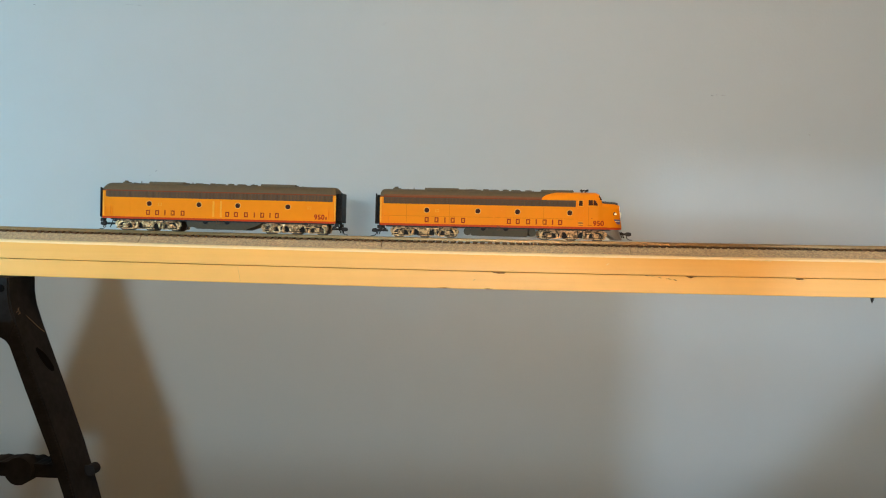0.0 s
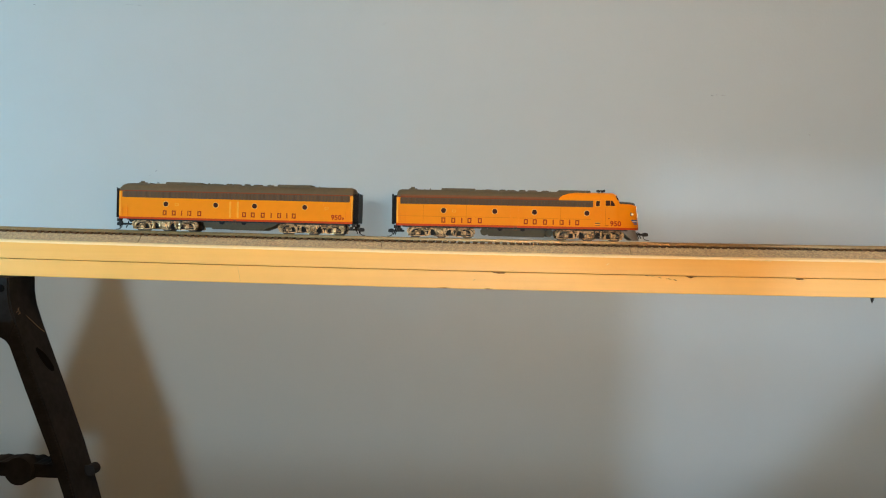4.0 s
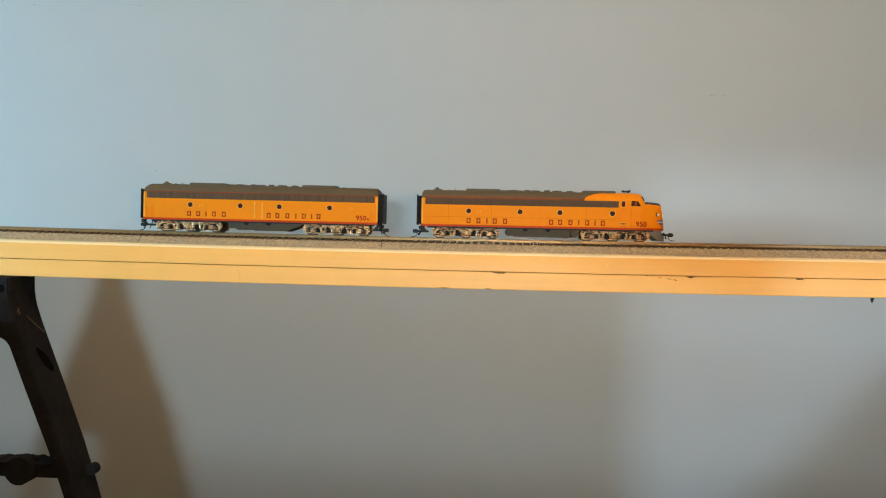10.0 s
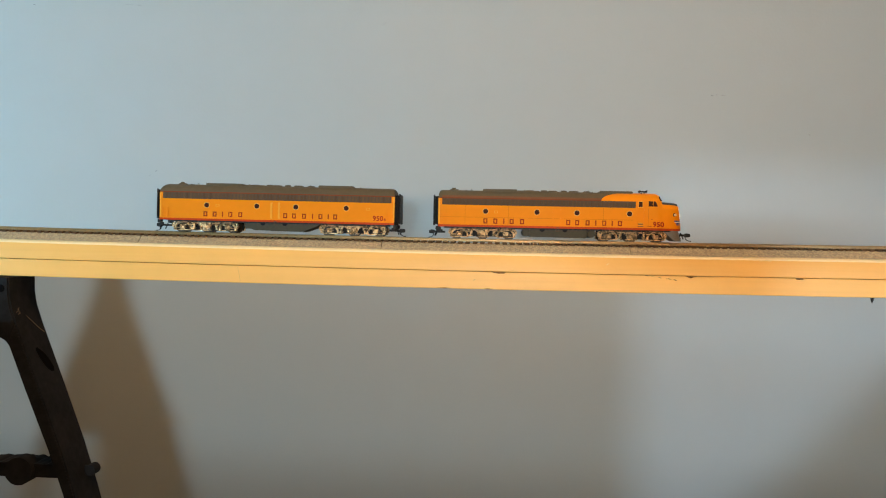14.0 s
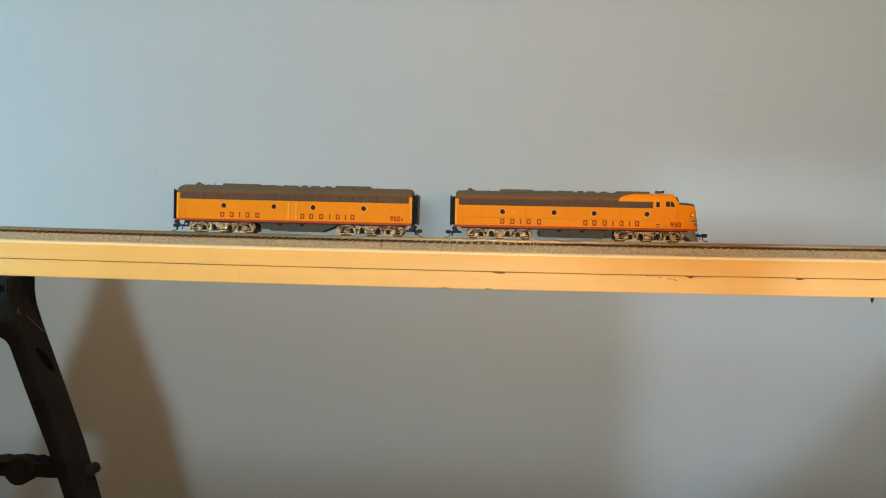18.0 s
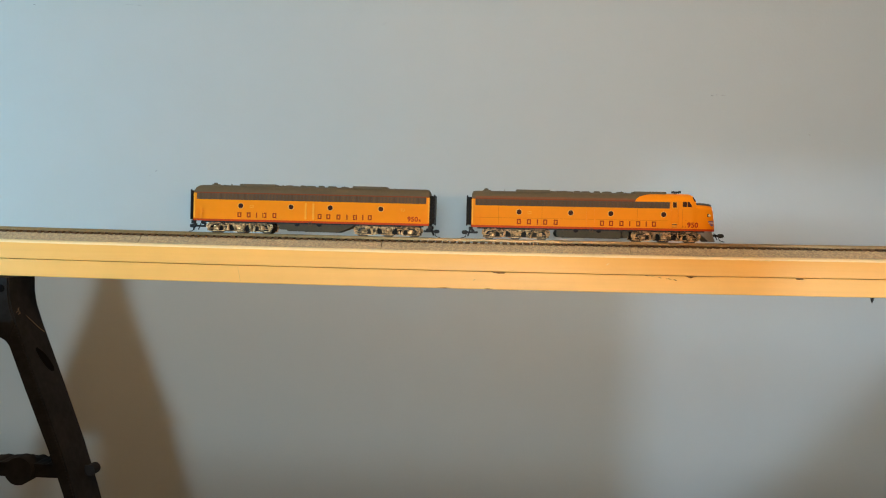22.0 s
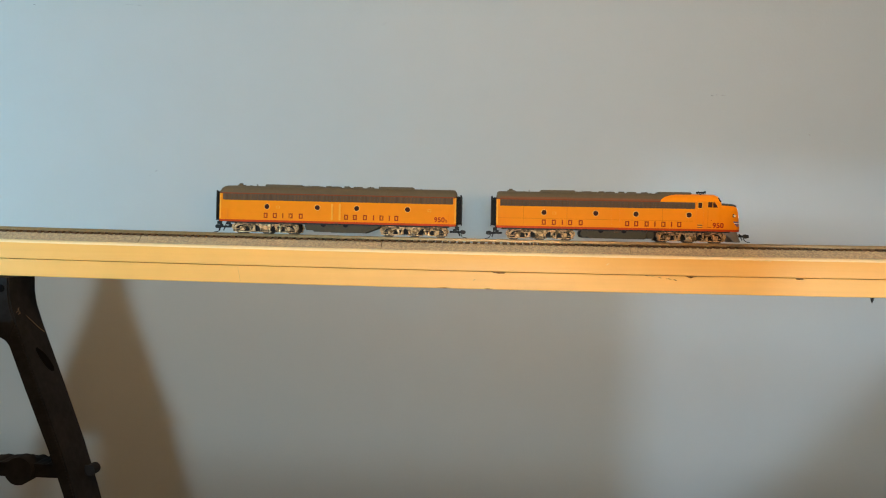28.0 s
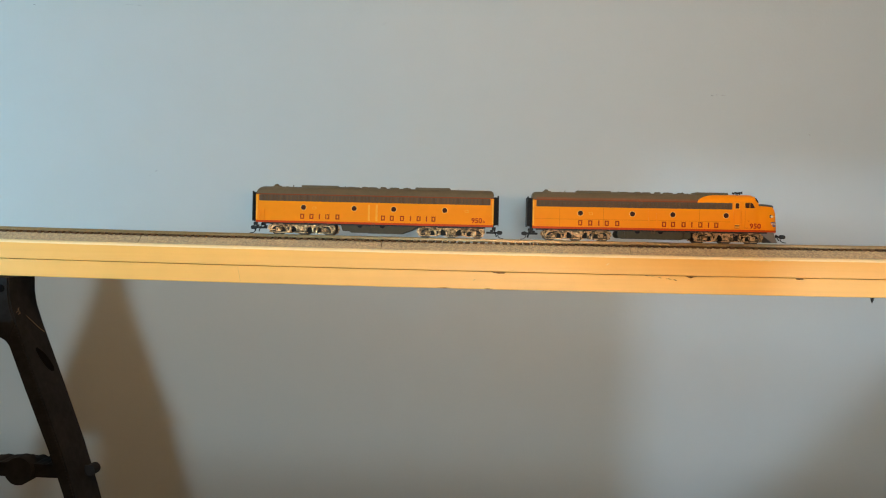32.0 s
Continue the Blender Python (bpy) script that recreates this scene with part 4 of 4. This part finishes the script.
            prism(bm, [o[a], o[b], q[b], q[a]], *sorted((y - side * 0.6, y + side * 0.36)))
        box(bm, 87.4, 87.8, *sorted((y - side * 0.2, y + side * 0.3)), 44.4, 49.3)
        lp("window_frame", bm, M_YELLOW, win)
        # slim corner pane between the side window and the windscreen
        bm = bm_new()
        quad = [(92.7, 15.5, 53.4), (93.5, 14.8, 53.8), (95.7, 16.3, 49.7), (94.1, 16.85, 49.5)]
        out = [bm.verts.new((x, side * (w + 0.3), z)) for x, w, z in quad]
        back_row = [bm.verts.new((x, side * (w - 1.6), z)) for x, w, z in quad]
        fs = [bm.faces.new(out), bm.faces.new(back_row[::-1])] + [bm.faces.new((out[k], back_row[k], back_row[(k + 1) % 4], out[(k + 1) % 4])) for k in range(4)]
        bmesh.ops.recalc_face_normals(bm, faces=fs)
        lp("corner_pane", bm, M_GLASS, root, "dark slim corner pane")
        # steps under the cab door: two pale treads and a ladder
        for z in (26.8, 29.0):
            bm = bm_new()
            box(bm, 74.4, 78.4, *sorted((y - side * 0.2, y + side * 0.3)), z - 0.35, z + 0.35, 0.1, 1)
            lp("step", bm, M_PALE, root, "pale step tread")
            # shade of the toe recess as a flat dark bar
            bm = bm_new()
            box(bm, 74.2, 78.6, *sorted((y - side * 0.2, y + side * 0.12)), z - 1.35, z - 0.45)
            lp("step_shade", bm, M_GAP_SHADE, root, "dark bar painted as the shade of a toe recess")
        bm = bm_new()
        for x in (74.0, 78.6):
            box(bm, x - 0.3, x + 0.3, *sorted((side * 15.6, side * 16.4)), 16.2, 22.8)
        for z in (16.5, 19.0):
            box(bm, 73.7, 78.9, *sorted((side * 15.4, side * 16.6)), z - 0.3, z + 0.3)
        lp("ladder", bm, M_STEEL, root)
        xs = [-65.6, -56.4, -48.6, -41.4, -31.8, 10.6, 18.8, 28.3, 35.8, 43.5, 50.8, 57.8]
        add_markings(root, xs if side < 0 else [-x for x in xs], (2, 8, 10), 25.9, 30.7, side)
        add_number(root, "950", 87.8 if side < 0 else -87.8 + 186, 25.9, 6.4, side, 1.0)
        bm = bm_new()
        box(bm, 82.8, 86.6, *sorted((y, y + side * 0.1)), 26.0, 26.35)
        lp("marking", bm, M_MARK, root)
        bm = bm_new()
        box(bm, 86.0, 87.2, *sorted((y, y + side * 0.1)), 32.4, 32.8)
        lp("marking", bm, M_MARK, root)
        # windscreen pane on the slope
        bm = bm_new()
        a, b = (93.4, 55.0), (95.6, 49.6)
        nx, nz = 0.92, 0.40
        quad = [(a[0], side * 1.0, a[1]), (a[0] + 0.2, side * 9.6, a[1] - 0.6), (b[0] - 1.4, side * 14.6, b[1] - 0.4), (b[0] + 0.6, side * 1.0, b[1] + 0.2)]
        lo = [bm.verts.new((p[0] - 0.4 * nx, p[1], p[2] - 0.4 * nz)) for p in quad]
        hi = [bm.verts.new((p[0] + 0.8 * nx, p[1], p[2] + 0.8 * nz)) for p in quad]
        fs = [bm.faces.new(lo), bm.faces.new(hi[::-1])] + [bm.faces.new((lo[k], hi[k], hi[(k + 1) % 4], lo[(k + 1) % 4])) for k in range(4)]
        bmesh.ops.recalc_face_normals(bm, faces=fs)
        ws = lp("windscreen", bm, M_GLASS, root, "dark sloping windscreen pane")
        bm = bm_new()
        ctr = (Vector(quad[0]) + Vector(quad[2])) / 2
        loop = [ctr + (Vector(p) - ctr) * 1.06 + Vector((0.3 * nx, 0, 0.3 * nz)) for p in quad]
        tube(bm, loop + [loop[0]], 0.42, 6)
        lp("window_frame", bm, M_PALE, ws, smooth=True)
        # marker light on the nose flank: yellow bezel, dark ring and bright lens that face out and forward
        bm = bm_new()
        cyl(bm, (107.6, side * (flank(107.6) - 0.4), 37.2), "Y", 1.5, 1.6, 20)
        ml = lp("marker_light", bm, M_STEEL, root, "dark marker light housing", smooth=True)
        bm = bm_new()
        cyl(bm, (108.3, side * (flank(108.3) + 0.2), 37.2), "Y", 1.05, 1.7, 20)
        cyl(bm, (109.4, side * (flank(109.4) - 0.1), 37.2), "X", 0.95, 1.2, 18, r2=0.6)
        lp("lens", bm, M_MARKER, ml, "pale amber lens", smooth=True)
        # winged emblem along the nose: plain blue and white bars that follow the flank
        for k, (mm, z, h) in enumerate(((M_BLUE, 31.5, 0.55), (M_WHITE, 30.4, 0.35), (M_BLUE, 29.5, 0.45), (M_BLUE, 28.2, 0.45))):
            bm = bm_new()
            xs = [107.6 + 0.8 * k + q * (6.4 - 0.8 * k) / 6 for q in range(7)]
            loft(bm, [[(x, side * (flank(x) + 0.25), z - h), (x, side * (flank(x) + 0.25), z + h), (x, side * (flank(x) - 0.6), z + h), (x, side * (flank(x) - 0.6), z - h)] for x in xs])
            lp("emblem_bar", bm, mm, root)
    # dark anti-glare panel on top of the nose
    bm = bm_new()
    sec = []
    for x, w, t in [(96.8, 16.2, 48.2)] + nose[1:5] + [(111.4, 11.6, 46.6)]:
        f = w / 17.2
        half = [(12.6, 55.2), (8.4, 56.5), (3.0, 57.0)]
        up = [(yy * f, 25 + (zz - 25) * (t - 25) / 32 + 1.25) for yy, zz in half]
        row = [(x, -p, q) for p, q in up] + [(x, p, q) for p, q in up[::-1]]
        sec.append(row + [(a, b, c - 2.3) for a, b, c in row[::-1]])
    loft(bm, sec)
    lp("antiglare_panel", bm, M_GLARE, root, "dark green anti-glare panel on the nose", smooth=True)
    bm = bm_new()
    cyl(bm, (111.6, 0, 42.6), "X", 2.9, 4.6, 24)
    hl = lp("headlight", bm, M_YELLOW, root, smooth=True)
    bm = bm_new()
    cyl(bm, (114.0, 0, 42.6), "X", 2.4, 0.9, 24)
    lp("lens", bm, M_LENS, hl, "clear headlight lens", smooth=True)
    bm = bm_new()
    cyl(bm, (114.0, 0, 36.4), "X", 3.0, 2.4, 24)
    h2 = lp("headlight", bm, M_WHITE, root, "pale lower headlight ring", smooth=True)
    bm = bm_new()
    cyl(bm, (115.3, 0, 36.4), "X", 2.6, 0.9, 24)
    lp("lens", bm, M_LENS, h2, "clear headlight lens", smooth=True)
    # roof horns
    for s in (-1, 1):
        bm = bm_new()
        cyl(bm, (80.2, s * 3.4, 58.9), "X", 0.45, 4.4, 12)
        cyl(bm, (83.4, s * 3.4, 58.9), "X", 0.5, 2.2, 14, r2=1.25)
        cyl(bm, (78.0, s * 3.4, 58.9), "X", 0.9, 1.0, 14)
        horn = lp("horn", bm, M_STEEL, root, "dark roof air horn", smooth=True)
        for x in (79.0, 82.2):
            bm = bm_new()
            box(bm, x - 0.3, x + 0.3, s * 3.4 - 0.4, s * 3.4 + 0.4, 56.6, 58.6)
            lp("bracket", bm, M_STEEL, horn)
    # pilot with a curved plan that leans forward to its foot
    bm = bm_new()
    rings = []
    for z, xf, xb, w in ((22.7, 113.8, 97.0, 15.0), (20.0, 114.3, 100.0, 15.0), (16.0, 115.6, 105.0, 14.4), (13.4, 116.8, 108.6, 13.4), (12.9, 116.6, 109.0, 13.2)):
        rg = []
        for k in range(13):
            a = -math.pi / 2 + math.pi * k / 12
            rg.append((xb + (xf - xb) * abs(math.cos(a)) ** 0.5, w * math.sin(a), z))
        rings.append(rg)
    loft(bm, rings)
    lp("pilot", bm, M_PILOT, root, "grey sloping pilot", smooth=True)
    add_diaphragm(root, -109.4, -1)
    add_coupler(root, -110.4, -1)
    add_coupler(root, 117.4, 1, 18.6)
    for s in (-1, 1):
        bm = bm_new()
        tube(bm, [(115.2, s * 5, 20.5), (117.0, s * 5, 19.4), (117.4, s * 5, 16.8), (118.4, s * 5, 15.0)], 0.5, 8)
        lp("brake_hose", bm, M_BLACK, root, smooth=True)
    add_roof_gear(root, ((-68.5, -36.5), (40.5, 70.5)), ((-24, 4.6, 0.5), (-11, 3.2, 0.9), (-3.0, 4.6, 0.3), (7.5, 3.0, 1.0), (17, 4.6, 0.5), (29, 3.6, 0.2)), (-95.5,))
    add_tank(root, True)
    add_truck(root, -68.0, wheels)
    add_truck(root, 69.6, wheels)
    return root, wheels


booster, booster_wheels = booster_unit()
cab, cab_wheels = cab_unit()
ties()


# ---- what moves ----
def motions():
    run_cab = [(0, 0.10679), (1, 0.11087), (2, 0.11487), (3, 0.11867), (4, 0.12239), (5, 0.12618), (6, 0.12996), (7, 0.13389), (8, 0.13786), (9, 0.14183), (10, 0.14574), (11, 0.14960), (12, 0.15346), (13, 0.15736), (14, 0.16135), (15, 0.16526), (16, 0.16926), (17, 0.17315), (18, 0.17703), (19, 0.18083), (20, 0.18464), (21, 0.18844), (22, 0.19226), (23, 0.19612), (24, 0.19996), (25, 0.20377), (26, 0.20756), (27, 0.21136), (28, 0.21516), (29, 0.21864), (30, 0.22215), (30.25, 0.22344), (30.5, 0.22534), (30.75, 0.22757), (31, 0.23063), (31.25, 0.23411), (31.5, 0.23833), (31.75, 0.24316), (32, 0.24856)]
    run_booster = [(0, -0.15552), (1, -0.15148), (2, -0.14746), (3, -0.14349), (4, -0.13950), (5, -0.13566), (6, -0.13167), (7, -0.12787), (8, -0.12401), (9, -0.12006), (10, -0.11606), (11, -0.11207), (12, -0.10812), (13, -0.10419), (14, -0.10035), (15, -0.09628), (16, -0.09229), (17, -0.08823), (18, -0.08410), (19, -0.08004), (20, -0.07600), (21, -0.07194), (22, -0.06785), (23, -0.06379), (24, -0.05965), (25, -0.05558), (26, -0.05128), (27, -0.04722), (28, -0.04297), (29, -0.03934), (30, -0.03538), (30.25, -0.03403), (30.5, -0.03205), (30.75, -0.02973), (31, -0.02659), (31.25, -0.02308), (31.5, -0.01876), (31.75, -0.01378), (32, -0.00830)]
    for root, wheels, run in ((cab, cab_wheels, run_cab), (booster, booster_wheels, run_booster)):
        rows = []
        for t, x in run:
            slope = math.degrees(math.atan((sag(x + 0.05) - sag(x - 0.05)) / 0.1))
            rows.append((t, pose(x, TRACK_Y, RAIL_Z * 0.001 + sag(x), 0, -slope, 0)))
        walk(root, rows)
        for ws in wheels:
            at = ws.location.copy()
            walk(ws, [(t, pose(at.x, at.y, at.z, 0, math.degrees((x - run[0][1]) / 0.00525), 0)) for t, x in run])


motions()
